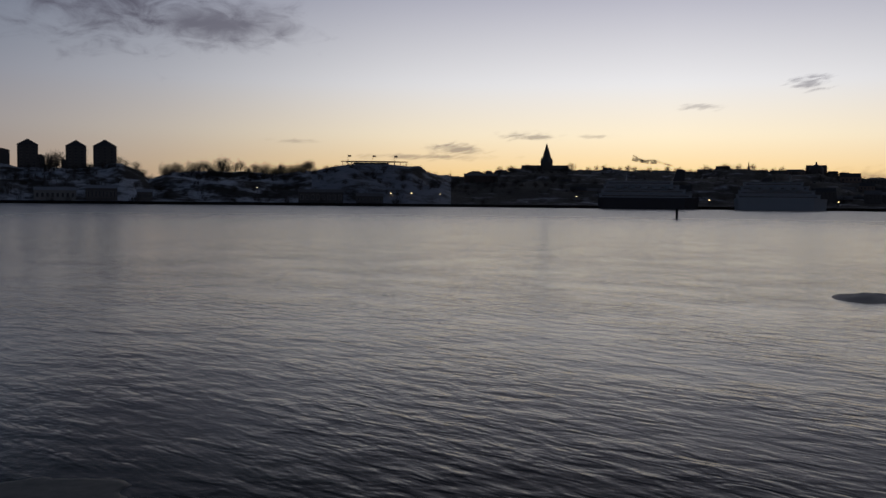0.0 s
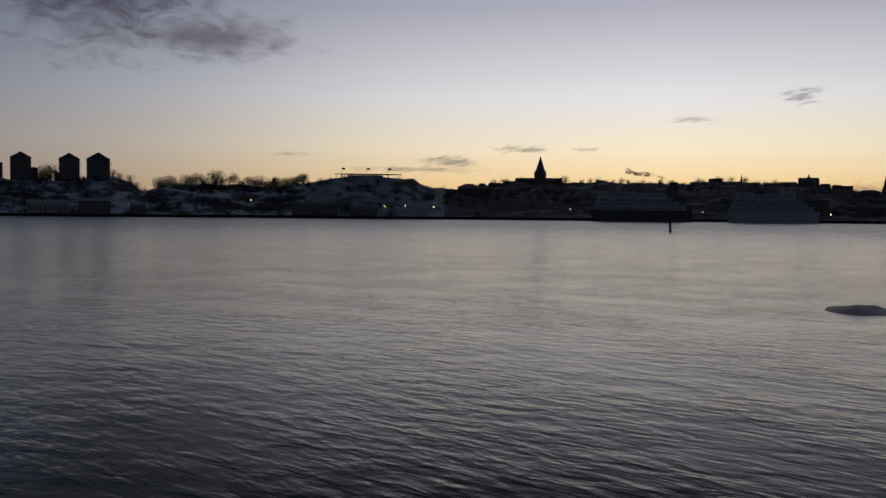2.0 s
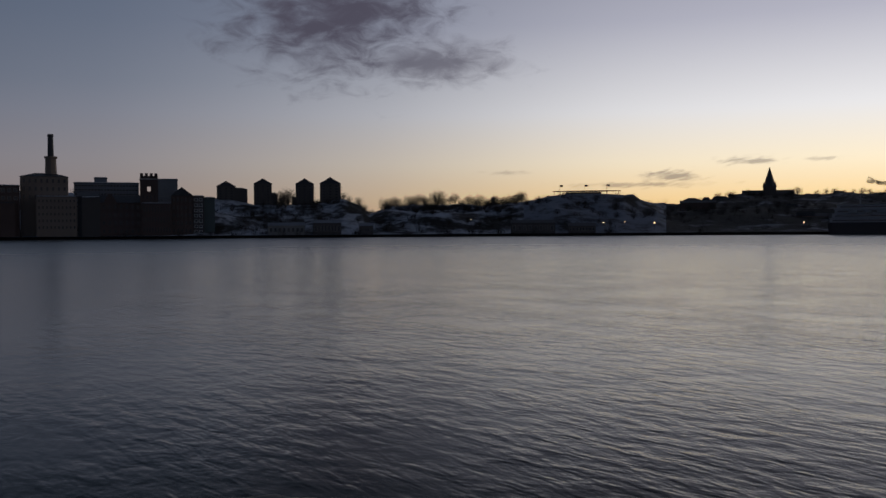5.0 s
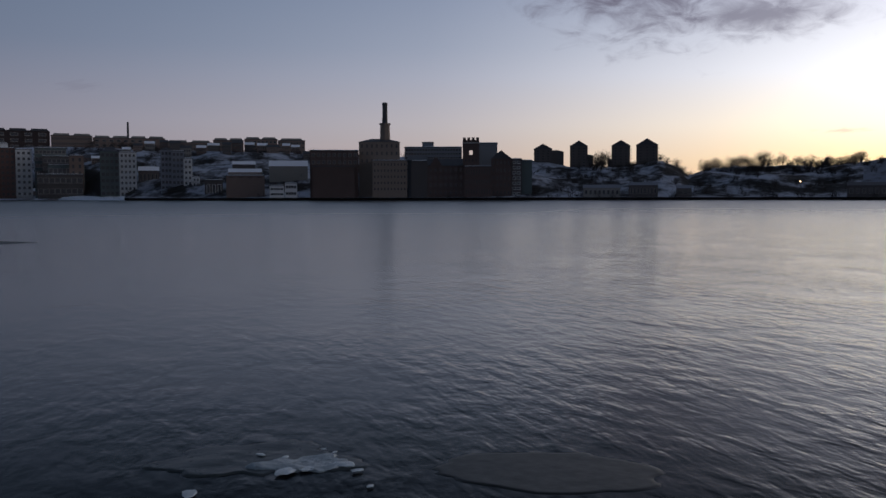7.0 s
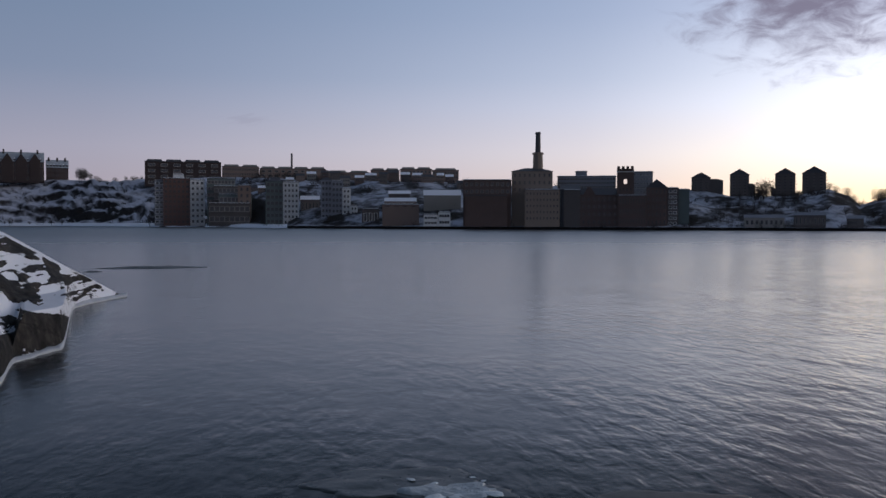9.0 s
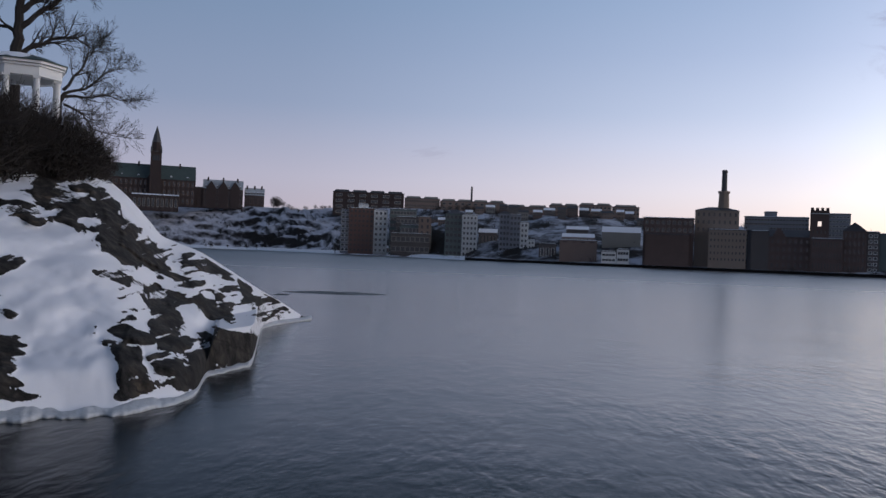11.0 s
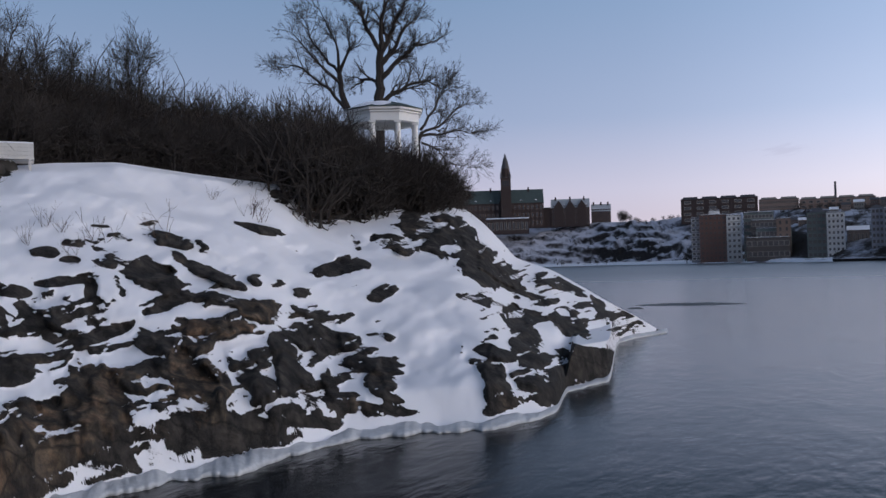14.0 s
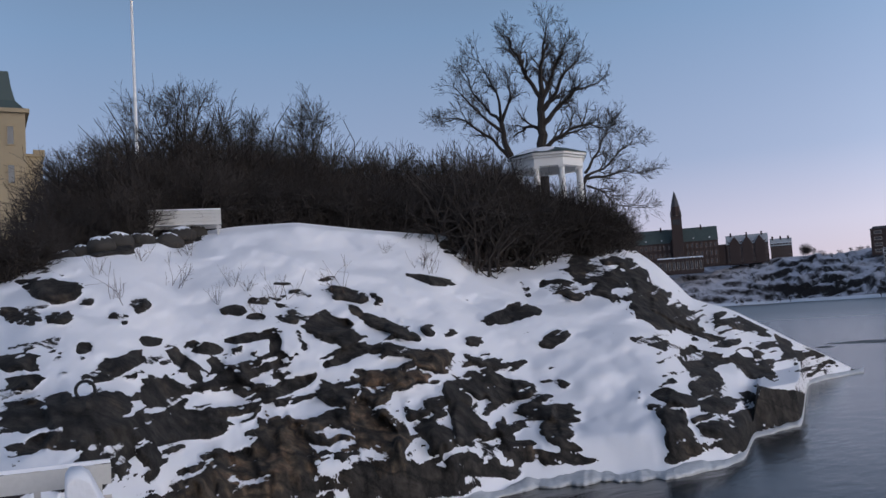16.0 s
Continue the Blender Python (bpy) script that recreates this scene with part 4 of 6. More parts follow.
block(46.3, 44.9, 2.05, 810, 12, 10, M_DARK, "house", "hillside house with a snow-covered roof", roof="gable_x", rise=3, roof_mat=M_SNOW)
for a0, a1, e in ((44.0, 43.05, 0.55), (43.0, 42.2, 0.72)):
    block(a0, a1, e, 728, Q, 7, M_PALE, "kiosk", "small white waterside pavilion with banded windows", cols=4, rows=2, fill=0.9, tall=0.5, frame_mat=M_PALE, group="waterside pavilions")
block(44.0, 41.5, 2.1, 800, 14, 8, M_CONCRETE, "retaining_wall", "snow-topped retaining wall on the slope", roof="gable_x", rise=5, roof_mat=M_SNOW)
# houses scattered on the slope behind the flats
for i in range(26):
    a = 41.5 + i * 0.74 + rng.uniform(-0.2, 0.2)
    r = rng.uniform(1010, 1090) - (60 if a < 47 else 0)
    z0 = ground_at(a, r)
    wd = rng.uniform(0.45, 0.8)
    ob, w, h = block(a + wd / 2, a - wd / 2, math.degrees(math.atan((z0 + rng.uniform(9, 14) - 5) / r)), r, z0, 10, rng.choice((M_DARK, M_BROWN, M_CONCRETE, M_BRICK)), "hillside_house",
                     "small hillside house under a snowy roof", roof="gable_x", rise=3, roof_mat=rng.choice((M_SNOW, M_ROOF)), cols=4, rows=2, frame_mat=M_CONCRETE, group="hillside houses")

# long blocks on the hilltop
for a0, a1, e in ((61.06, 56.75, 3.68), (56.7, 54.45, 3.45), (54.42, 50.3, 3.36), (50.25, 47.5, 3.16), (47.45, 45.6, 3.32), (45.55, 43.45, 3.4), (43.42, 41.65, 3.34)):
    r = 1230
    z0 = height(2.2, r)
    ob, w, h = block(a0, a1, e, r, z0, 14, M_OLD if a0 > 57 else M_BROWN, "apartment_block", "long brown hilltop block of flats with mansard roof bays", roof="flat", rise=0.3,
                     cols=max(6, int(w / 4.5)), rows=4, fill=0.5, tall=0.5, frame_mat=M_CONCRETE, group="hilltop blocks", snow=False)
    n = max(1, round(w / 24))
    for i in range(n):
        bm = bmesh.new()
        x = -w / 2 + (i + 0.5) * w / n
        q = w / n * 0.36
        prism(bm, [(x - q - 1.6, 1), (x + q + 1.6, 1), (x + q + 1.6, 12), (x - q - 1.6, 12)], h + 0.5, h + 3.2, 0, [(x - q, 2.5), (x + q, 2.5), (x + q, 11), (x - q, 11)])
        part("mansard_bay", bm, M_ROOF if a0 > 57 else M_CONCRETE, ob)
bm = bmesh.new()
prism(bm, ring(10, 1.6), 0, height(4.3, 1260) - 50, 0, ring(10, 1.3))
solo("heating_chimney", bm, M_ROOF, site(bearing(52.44), 1260, 50), "slim dark chimney behind the hilltop blocks", "chimney")

# old people's home with a clock tower on the headland
rz = 1400
zb = height(2.3, rz)


def old_wing(az0, az1, el_eave, el_roof, r, label, cols, gables=(), roof_mat=None):
    ob, w, h = block(az0, az1, el_roof, r, zb, 22, M_OLD, "institution_wing", label, roof="gable_x", rise=height(el_roof, r) - height(el_eave, r), roof_mat=roof_mat or M_COPPER, cols=cols, rows=3, fill=0.4, tall=0.55,
                     frame_mat=M_BROWN, group="brick institution")
    for gx in gables:
        bm = bmesh.new()
        x = -w / 2 + gx * w
        box(bm, x - 7, x + 7, -1.5, 8, -1, h + 1)
        prism(bm, [(x - 7, -1.5), (x + 7, -1.5), (x + 7, 8), (x - 7, 8)], h + 1, h + 11, 0, [(x - 0.6, -1.5), (x + 0.6, -1.5), (x + 0.6, 8), (x - 0.6, 8)])
        part("cross_gable", bm, M_OLD, ob)
    for gx in (0.12, 0.5, 0.86):
        bm = bmesh.new()
        x = -w / 2 + gx * w
        box(bm, x - 1.2, x + 1.2, 9, 12, h + 4, height(el_roof, r) - zb + 3.5)
        part("chimney", bm, M_OLD, ob)
    for i in range(7):
        bm = bmesh.new()
        x = -w / 2 + (i + 0.5) * w / 7
        box(bm, x - 1.3, x + 1.3, 1.5, 5, h + 0.8, h + 4)
        prism(bm, [(x - 1.6, 1.2), (x + 1.6, 1.2), (x + 1.6, 6), (x - 1.6, 6)], h + 4, h + 5.6, 1, [(x - 0.1, 1.2), (x + 0.1, 1.2), (x + 0.1, 6), (x - 0.1, 6)])
        part("dormer", bm, [M_OLD, M_SNOW], ob)
    return ob


old_wing(76.0, 69.35, 3.85, 4.72, rz, "large dark brick institution with a green copper roof", 24, (0.62,))
old_wing(68.9, 66.5, 3.45, 4.02, rz + 10, "brick institution wing with snow on its copper roof", 10, (0.2, 0.5, 0.8), M_ROOFSNOW)
old_wing(66.4, 65.2, 3.15, 3.62, rz + 20, "low end wing of the brick institution", 5, (), M_ROOFSNOW)
block(69.4, 68.85, 3.5, rz + 12, zb, 16, M_OLD, "connecting_wing", "low brick connecting wing with snowy roof")
block(73.0, 70.3, 2.95, rz - 30, height(1.9, rz), 12, M_OLD, "veranda_wing", "single-storey veranda wing with a snow-covered roof", roof="gable_x", rise=2.0, roof_mat=M_SNOW, cols=10, rows=1)
ct = thing("clock_tower", site(71.7, rz - 6, zb), "dark brick clock tower with a tapering dark spire", "tower")
bm = bmesh.new()
hb = height(5.45, rz) - zb
box(bm, -8.2, 8.2, -8, 8, -2, hb, 0, 0.6)
part("shaft", bm, M_OLD, ct)
bm = bmesh.new()
h2 = height(6.0, rz) - zb
prism(bm, ring(8, 6.6), h2, h2 + 9, 0, ring(8, 4.4))
prism(bm, ring(8, 4.7), h2 + 9, height(6.95, rz) - zb, 0, ring(8, 0.4))
part("spire", bm, M_ROOF, ct)
bm = bmesh.new()
prism(bm, ring(8, 7.0), hb, h2, 0, ring(8, 6.4))
part("belfry", bm, M_OLD, ct)
for k in range(4):
    a_ = math.pi / 4 + k * math.pi / 2
    bm = bmesh.new()
    cx_, cy_ = math.cos(a_) * 9.6, math.sin(a_) * 9.6
    prism(bm, ring(6, 1.3, 1.3, cx_, cy_), hb - 2, hb + 3)
    prism(bm, ring(6, 1.5, 1.5, cx_, cy_), hb + 3, hb + 9, 0, ring(6, 0.1, 0.1, cx_, cy_))
    part("corner_turret", bm, M_ROOF, ct)
for k in range(3):
    bm = bmesh.new()
    box(bm, -4.6 + k * 3.4, -2.2 + k * 3.4, -8.25, -7.7, hb - 14, hb - 6)
    part("belfry_opening", bm, M_GLASS, ct, "tall dark louvred opening")
bm = bmesh.new()
prism(bm, ring(8, 8.6), hb - 0.8, hb + 0.4)
part("gallery", bm, M_ROOF, ct)

# hill with the terrace cafe
caf = thing("hilltop_pavilion", site(4.35, 850, height(2.12, 850)), "flat-roofed hilltop terrace pavilion on thin posts", "pavilion")
w = 850 * math.tan(radians(4.2))
bm = bmesh.new()
prism(bm, [(-w / 2, 0), (-w / 4, -6), (w / 4, -6), (w / 2, 0), (w / 4, 10), (-w / 4, 10)], 3.6, 4.3)
part("roof", bm, M_ROOF, caf)
bm = bmesh.new()
box(bm, -w * 0.3, w * 0.22, 0, 8, -4, 3.0)
part("house", bm, M_DARK, caf)
for i in range(12):
    bm = bmesh.new()
    x = -w / 2 + 1.5 + i * (w - 3) / 11
    box(bm, x - 0.2, x + 0.2, 0, 0.4, -4, 3.6)
    part("post", bm, M_ROOF, caf)
for a in (6.0, 4.45, 3.1):
    fp = thing("flagpole", site(a, 845, height(2.15, 845)), "flagpole with a small flag on the hilltop terrace", "flagpole", "terrace flagpoles")
    bm = bmesh.new()
    prism(bm, ring(6, 0.22), 0, 9.5, 0, ring(6, 0.12))
    part("pole", bm, M_ROOF, fp)
    bm = bmesh.new()
    box(bm, 0.15, 3.0, -0.06, 0.06, 7.6, 9.3)
    part("flag", bm, M_DARK, fp)
bm = bmesh.new()
prism(bm, ring(8, 2.0), -4, 7.5, 0, ring(8, 1.8))
solo("brick_chimney", bm, M_DARK, site(10.2, 895, height(1.58, 895)), "short dark chimney among bare trees on the ridge", "chimney")
# low waterside buildings under the hill
for a0, a1, e, mt in ((24.3, 22.1, 0.55, M_CONCRETE), (21.6, 19.9, 0.7, M_DARK), (18.8, 17.9, 0.5, M_DARK), (9.2, 6.4, 0.62, M_DARK), (5.6, 3.9, 0.4, M_DARK), (1.0, -0.9, 1.55, M_DARK), (-1.2, -3.3, 1.72, M_BRICK)):
    block(a0, a1, e, 706 if e < 1 else 950, Q, 12, mt, "waterside_building", "low dark waterside building with a snowy roof", roof="gable_x", rise=2.4, roof_mat=M_THINSNOW if e < 1 and a0 > 15 else M_ROOF, cols=8, rows=1, fill=0.5, frame_mat=M_CONCRETE, group="waterside buildings")

# city skyline on the ridge
a = -1.4
SKY_AZ = (-26.5, -23.2, -22.5, -21, -18.5, -15.4, -14.9, -13.8, -9.7, -7.2, -5.6, -4, -2.3, -1.3)
SKY_EL = (1.3, 1.75, 2.1, 2.0, 2.08, 2.05, 1.8, 1.75, 1.93, 2.05, 2.15, 1.97, 1.98, 1.65)
while a > -26.5:
    wd = rng.uniform(0.5, 1.2)
    r = rng.uniform(1240, 1290)
    e = float(np.interp(a - wd / 2, SKY_AZ, SKY_EL)) + rng.uniform(-0.07, 0.07)
    block(a, a - wd, e, r, 20, 16, rng.choice((M_DARK, M_BRICK, M_BROWN)), "city_house", "dark city house in the skyline on the ridge", roof=rng.choice(("hip", "gable_x", "mansard", "flat")), rise=rng.uniform(2.5, 5),
          cols=max(3, int(wd * 6)), rows=4, win_from=0.45, fill=0.4, tall=0.5, frame_mat=M_DARK, group="skyline houses", snow=False)
    a -= wd + rng.choice((0.0, 0.0, 0.03, 0.12))
for row, (rr_, elo, ehi) in enumerate(((1120, 1.25, 1.7), (980, 0.8, 1.25), (860, 0.5, 0.9))):
    a = -1.6 - row
    while a > -26:
        wd = rng.uniform(0.6, 1.5)
        block(a, a - wd, rng.uniform(elo, ehi), rr_ + rng.uniform(-25, 25), 4, 14, rng.choice((M_DARK, M_BRICK, M_BROWN)), "city_house", "dark city house on the slope above the quay", roof=rng.choice(("hip", "gable_x", "flat")),
              rise=rng.uniform(2, 4), cols=max(3, int(wd * 5)), rows=3, win_from=0.5, fill=0.35, tall=0.45, frame_mat=M_DARK, group="slope houses", snow=False)
        a -= wd + rng.choice((0.0, 0.05, 0.2))
# church with a spire
ch = thing("church", site(-6.49, 1235, 25), "dark stone church with a tall pointed spire", "church")
e0 = lambda e: height(e, 1235) - 25
bm = bmesh.new()
box(bm, -9, 9, -9, 9, 0, e0(2.45), 0, 1.2)
part("tower", bm, M_DARK, ch)
bm = bmesh.new()
prism(bm, ring(8, 8.4, turn=math.pi / 8), e0(2.45), e0(3.62), 0, ring(8, 0.25, turn=math.pi / 8))
part("spire", bm, M_ROOF, ch)
for sx in (-7, 7):
    bm = bmesh.new()
    prism(bm, ring(6, 1.8, 1.8, sx, -7), e0(2.4), e0(2.75), 0, ring(6, 0.1, 0.1, sx, -7))
    part("pinnacle", bm, M_ROOF, ch)
bm = bmesh.new()
box(bm, -34, 30, 2, 20, 0, e0(2.05))
prism(bm, [(-34, 2), (30, 2), (30, 20), (-34, 20)], e0(2.05), e0(2.28), 0, [(-34, 10.5), (30, 10.5), (30, 11.5), (-34, 11.5)])
part("nave", bm, M_DARK, ch)
for a, e0_, e1, rad, nm in ((-18.6, 2.0, 2.5, 2.2, "turret"), (-22.35, 2.05, 2.32, 9.0, "dome"), (-26.45, 1.3, 2.45, 6.0, "spire")):
    lb = {"turret": "small pointed roof turret in the skyline", "dome": "dark rounded dome in the skyline", "spire": "dark church tower with stepped spire in the skyline"}[nm]
    ob = thing("roof_" + nm, site(a, 1245, 20), lb, nm)
    g = lambda e: height(e, 1245) - 20
    bm = bmesh.new()
    prism(bm, ring(8, rad), 0, g(e0_))
    part("drum", bm, M_DARK, ob)
    bm = bmesh.new()
    m = (e0_ + e1) / 2
    if nm == "dome":
        prism(bm, ring(10, rad), g(e0_), g(m + 0.03), 0, ring(10, rad * 0.72))
        prism(bm, ring(10, rad * 0.72), g(m + 0.03), g(e1), 0, ring(10, rad * 0.15))
        prism(bm, ring(6, rad * 0.12), g(e1), g(e1 + 0.14))
    else:
        prism(bm, ring(8, rad), g(e0_), g(m), 0, ring(8, rad * 0.45))
        prism(bm, ring(8, rad * 0.45), g(m), g(e1), 0, ring(8, rad * 0.06))
    part("cap", bm, M_ROOF, ob)


# ferries at the quay
def ferry(az0, az1, r, el_hull, el_deck, label, hull_mat, funnel_at, el_funnel, mast_at):
    az = (az0 + az1) / 2
    L = 2 * r * math.tan(radians((az0 - az1) / 2))
    ob = thing("ferry", site(az, r, 0), label, "ferry", "ferries at the quay")
    hh, hd = height(el_hull, r), height(el_deck, r)
    out = [(-L / 2, 3), (-L / 2, 17), (L * 0.36, 19), (L / 2, 10), (L * 0.36, 1), (-L / 2 + 3, 1)]
    low = [(x * 0.97, y) for x, y in out]
    bm = bmesh.new()
    prism(bm, low, -1.0, hh, 0, out)
    part("hull", bm, hull_mat, ob)
    n = 4
    for i in range(n):
        bm = bmesh.new()
        x0, x1 = -L / 2 + 1.5 + i * 1.6, L * (0.42 - 0.06 * i)
        z0, z1 = hh + (hd - hh) * i / n, hh + (hd - hh) * (i + 1) / n
        box(bm, x0, x1, 2 + 0.4 * i, 18 - 0.4 * i, z0, z1 - 0.25)
        box(bm, x0 - 0.6, x1 + 0.6, 1.6 + 0.4 * i, 18.4 - 0.4 * i, z1 - 0.25, z1)
        part("deck", bm, M_SHIP, ob)
        bm = bmesh.new()
        box(bm, x0 + 2, x1 - 2, 1.9 + 0.4 * i, 2.05 + 0.4 * i, z0 + 0.9, z0 + (z1 - z0) * 0.55)
        part("window_band", bm, M_GLASS, ob, "dark band of cabin windows")
    xf = (funnel_at - 0.5) * L
    bm = bmesh.new()
    zf = height(el_funnel, r)
    prism(bm, [(xf - 5, 6), (xf + 4, 6), (xf + 4, 14), (xf - 5, 14)], hd, zf, 0, [(xf - 1.5, 7), (xf + 4.2, 7), (xf + 4.2, 13), (xf - 1.5, 13)])
    part("funnel", bm, M_HULL, ob, "dark raked funnel")
    bm = bmesh.new()
    xm = (mast_at - 0.5) * L
    prism(bm, ring(6, 0.4, 0.4, xm, 10), hd, hd + 6, 0, ring(6, 0.15, 0.15, xm, 10))
    box(bm, xm - 1.6, xm + 1.6, 9.9, 10.1, hd + 3.6, hd + 3.9)
    part("mast", bm, M_SHIP, ob)
    for i in range(5):
        bm = bmesh.new()
        x = -L * 0.28 + i * L * 0.12
        prism(bm, ring(8, 2.6, 1.0, x, 0.8), hh + (hd - hh) * 0.52, hh + (hd - hh) * 0.7, 0, ring(8, 2.9, 1.2, x, 0.8))
        part("lifeboat", bm, M_SHIP, ob)
    return ob


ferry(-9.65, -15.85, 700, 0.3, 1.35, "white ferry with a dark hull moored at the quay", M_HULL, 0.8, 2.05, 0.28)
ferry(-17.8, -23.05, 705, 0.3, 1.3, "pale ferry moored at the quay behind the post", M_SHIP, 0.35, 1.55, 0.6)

# smoke drifting from the funnel
M_SMOKE = bpy.data.materials.new("thin_dark_smoke")
M_SMOKE.use_nodes = True
N_ = Nodes(M_SMOKE.node_tree)
b_ = M_SMOKE.node_tree.nodes["Principled BSDF"]
b_.inputs["Base Color"].default_value = (0.05, 0.045, 0.045, 1)
b_.inputs["Roughness"].default_value = 1.0
N_.put(b_.inputs["Alpha"], N_.math("MULTIPLY", N_.step(N_.noise(N_.add("ShaderNodeTexCoord").outputs["Object"], 0.35, 4.0), 0.38, 0.68), 0.7))
pts = [Vector((0, 0, 0)), Vector((-3, 0, 2.4)), Vector((-7, 0, 4.0)), Vector((-12, 0, 4.8)), Vector((-18, 0, 4.4)), Vector((-24, 0, 5.6)), Vector((-32, 0, 8.5))]
me = tube_mesh("smoke", [(pts, [0.6, 0.8, 0.8, 0.7, 0.8, 1.3, 2.4], 10), ([p + Vector((-4, 1, 1.6)) for p in pts[2:6]], [0.5, 0.9, 1.1, 0.6], 10)], M_SMOKE)
solo("smoke_plume", me, None, site(-14.35, 708, height(2.06, 708)), "thin dark smoke drifting from the ferry funnel", "smoke")

# street lamps along the far quay
bm = bmesh.new()
prism(bm, ring(6, 0.12), 0, 6.0, 0, ring(6, 0.08))
pole_me = mesh_of("pole", bm, M_ROOF)
bm = bmesh.new()
bmesh.ops.create_icosphere(bm, subdivisions=1, radius=0.42)
lamp_me = mesh_of("lamp_head", bm, M_LAMP)
for a, r, z in ((11.6, 735, 12.5), (8.9, 740, 10), (7.3, 740, 10.5), (5.0, 735, 8.5), (3.3, 735, 9), (2.0, 735, 9.5), (0.2, 735, 8.5), (-8.4, 740, 8), (-16.4, 715, 6), (-23.6, 715, 2.2), (20.4, 708, 9.0)):
    ob = thing("street_lamp", site(a, r, max(z - 5, 0.5)), "lit street lamp with a warm glow on the far quay", "street lamp", "far street lamps")
    part("pole", pole_me, None, ob)
    part("lamp_head", lamp_me, None, ob, "glowing warm lamp head").location = (0, 0, 6.2)

# mooring post and skerries in the water
bm = bmesh.new()
prism(bm, ring(8, 0.42), -1, 3.1, 0, ring(8, 0.36))
prism(bm, ring(8, 0.5), 3.1, 3.35, 0, ring(8, 0.3))
solo("mooring_post", bm, M_IRON, site(-14.5, 287, 0), "dark lone mooring post standing in open water", "post")


def skerry(az, r, rx, ry, h, label, seed):
    n, m = 40, 14
    t = np.linspace(0, 2 * np.pi, n)
    q = np.linspace(0, 1, m)
    T, Qq = np.meshgrid(t, q, indexing="ij")
    edge = 1 + 0.25 * (fbm(np.cos(T) * 1.5 + 9, np.sin(T) * 1.5 + 9, 3, seed) - 0.5)
    X, Y = np.cos(T) * Qq * rx * edge, np.sin(T) * Qq * ry * edge
    Hh = h * (1 - Qq ** 1.7) * (0.5 + fbm(X / rx * 3 + 5, Y / ry * 3 + 5, 3, seed)) - 0.06
    solo("skerry", sheet("skerry", X, Y, Hh, M_SKERRY), None, site(az, r, 0), label, "skerry")


M_SKERRY = material("wet_dark_rock", (0.075, 0.07, 0.066), 0.5, var=0.4, scale=1.5, fine=8, bump=0.06, spec=0.5)
skerry(-25.4, 53, 2.2, 2.8, 0.3, "low wet dark rock breaking the water surface", 3)
skerry(60.75, 104, 7.2, 3.0, 0.28, "flat dark skerry awash in the bay", 4)
skerry(63.9, 97, 1.3, 1.0, 0.16, "tiny dark rock awash beside the skerry", 6)


# ---- bare trees ----
def planted(name, meshes, m, label, category, group):
    ob = thing(name, m, label, category, group)
    for me in meshes:
        part(me.name.split(".")[0], me, None, ob)
    return ob


def far_tree_mesh(seed, h):
    g = random.Random(seed)
    stem = [([Vector((0, 0, -1)), Vector((g.uniform(-0.3, 0.3), 0, h * 0.2)), Vector((g.uniform(-0.6, 0.6), 0, h * 0.7))], [0.3, 0.22, 0.06], 5)]
    limbs = []
    for i in range(7):
        a = 0.9 * i
        limbs.append(([Vector((0, 0, h * 0.15)), Vector((math.cos(a) * h * 0.12, math.sin(a) * h * 0.12, h * 0.45)), Vector((math.cos(a) * h * 0.24, math.sin(a) * h * 0.24, h * g.uniform(0.6, 0.8)))], [0.14, 0.1, 0.05], 3))
    k = Vector((g.uniform(0, 50), g.uniform(0, 50), 0))
    for i in range(560):
        d = Vector((g.gauss(0, 1), g.gauss(0, 1), g.gauss(0, 1))).normalized()
        q = g.random() ** 0.45 * (1 + 0.5 * noise.noise(d * 1.6 + k))
        p = Vector((d.x * h * 0.46 * q, d.y * h * 0.46 * q, h * 0.55 + d.z * h * 0.4 * q))
        e = (d + Vector((g.gauss(0, 0.6), g.gauss(0, 0.6), g.gauss(0.3, 0.6)))).normalized() * g.uniform(0.5, 1.1)
        limbs.append(([p - e * 0.6, p + e * 0.6], [0.07, 0.035], 3))
    return tube_mesh("trunk", stem, M_BARK), tube_mesh("crown", limbs, M_TWIG)


far_trees = [far_tree_mesh(s, 11) for s in (1, 2, 3)]
n = 0
for lo, hi, count, r, sc in ((12.9, 17.2, 22, 895, 1.35), (8.2, 12.6, 26, 895, 1.1), (-26, -1.5, 45, 1215, 0.95), (18.6, 20, 4, 870, 0.7), (22.9, 23.7, 4, 880, 1.5), (38.5, 41.6, 9, 900, 0.9), (61.3, 64.0, 10, 1340, 0.8), (21.4, 21.1, 2, 880, 1.0), (41.6, 61, 60, 1130, 0.95),
                             (57.5, 69, 22, 1320, 0.8), (58, 69, 18, 1230, 0.6), (-1, 27, 40, 800, 0.7), (-8, -1, 10, 900, 0.7)):
    for i in range(count):
        a = lo + (hi - lo) * (i + rng.random()) / count
        rr = r + rng.uniform(-60, 40)
        m = site(a, rr, ground_at(a, rr) - 1.3 * sc) @ Matrix.Rotation(rng.uniform(0, 6.3), 4, "Z") @ Matrix.Scale(sc * rng.uniform(0.75, 1.25), 4)
        planted("tree", rng.choice(far_trees), m, "bare winter tree on the far hillside", "tree", "far hillside trees")
for k in range(4):
    m = site(64.46 + 0.1 * (k - 1.5), 1330 + k, height(2.35, 1330)) @ Matrix.Rotation(k * 2.0, 4, "Z") @ Matrix.Diagonal((1.4, 1.4, 1.8, 1))
    planted("tree", far_trees[k % 3], m, "dense round-crowned tree on the snowy headland", "tree", "headland trees")

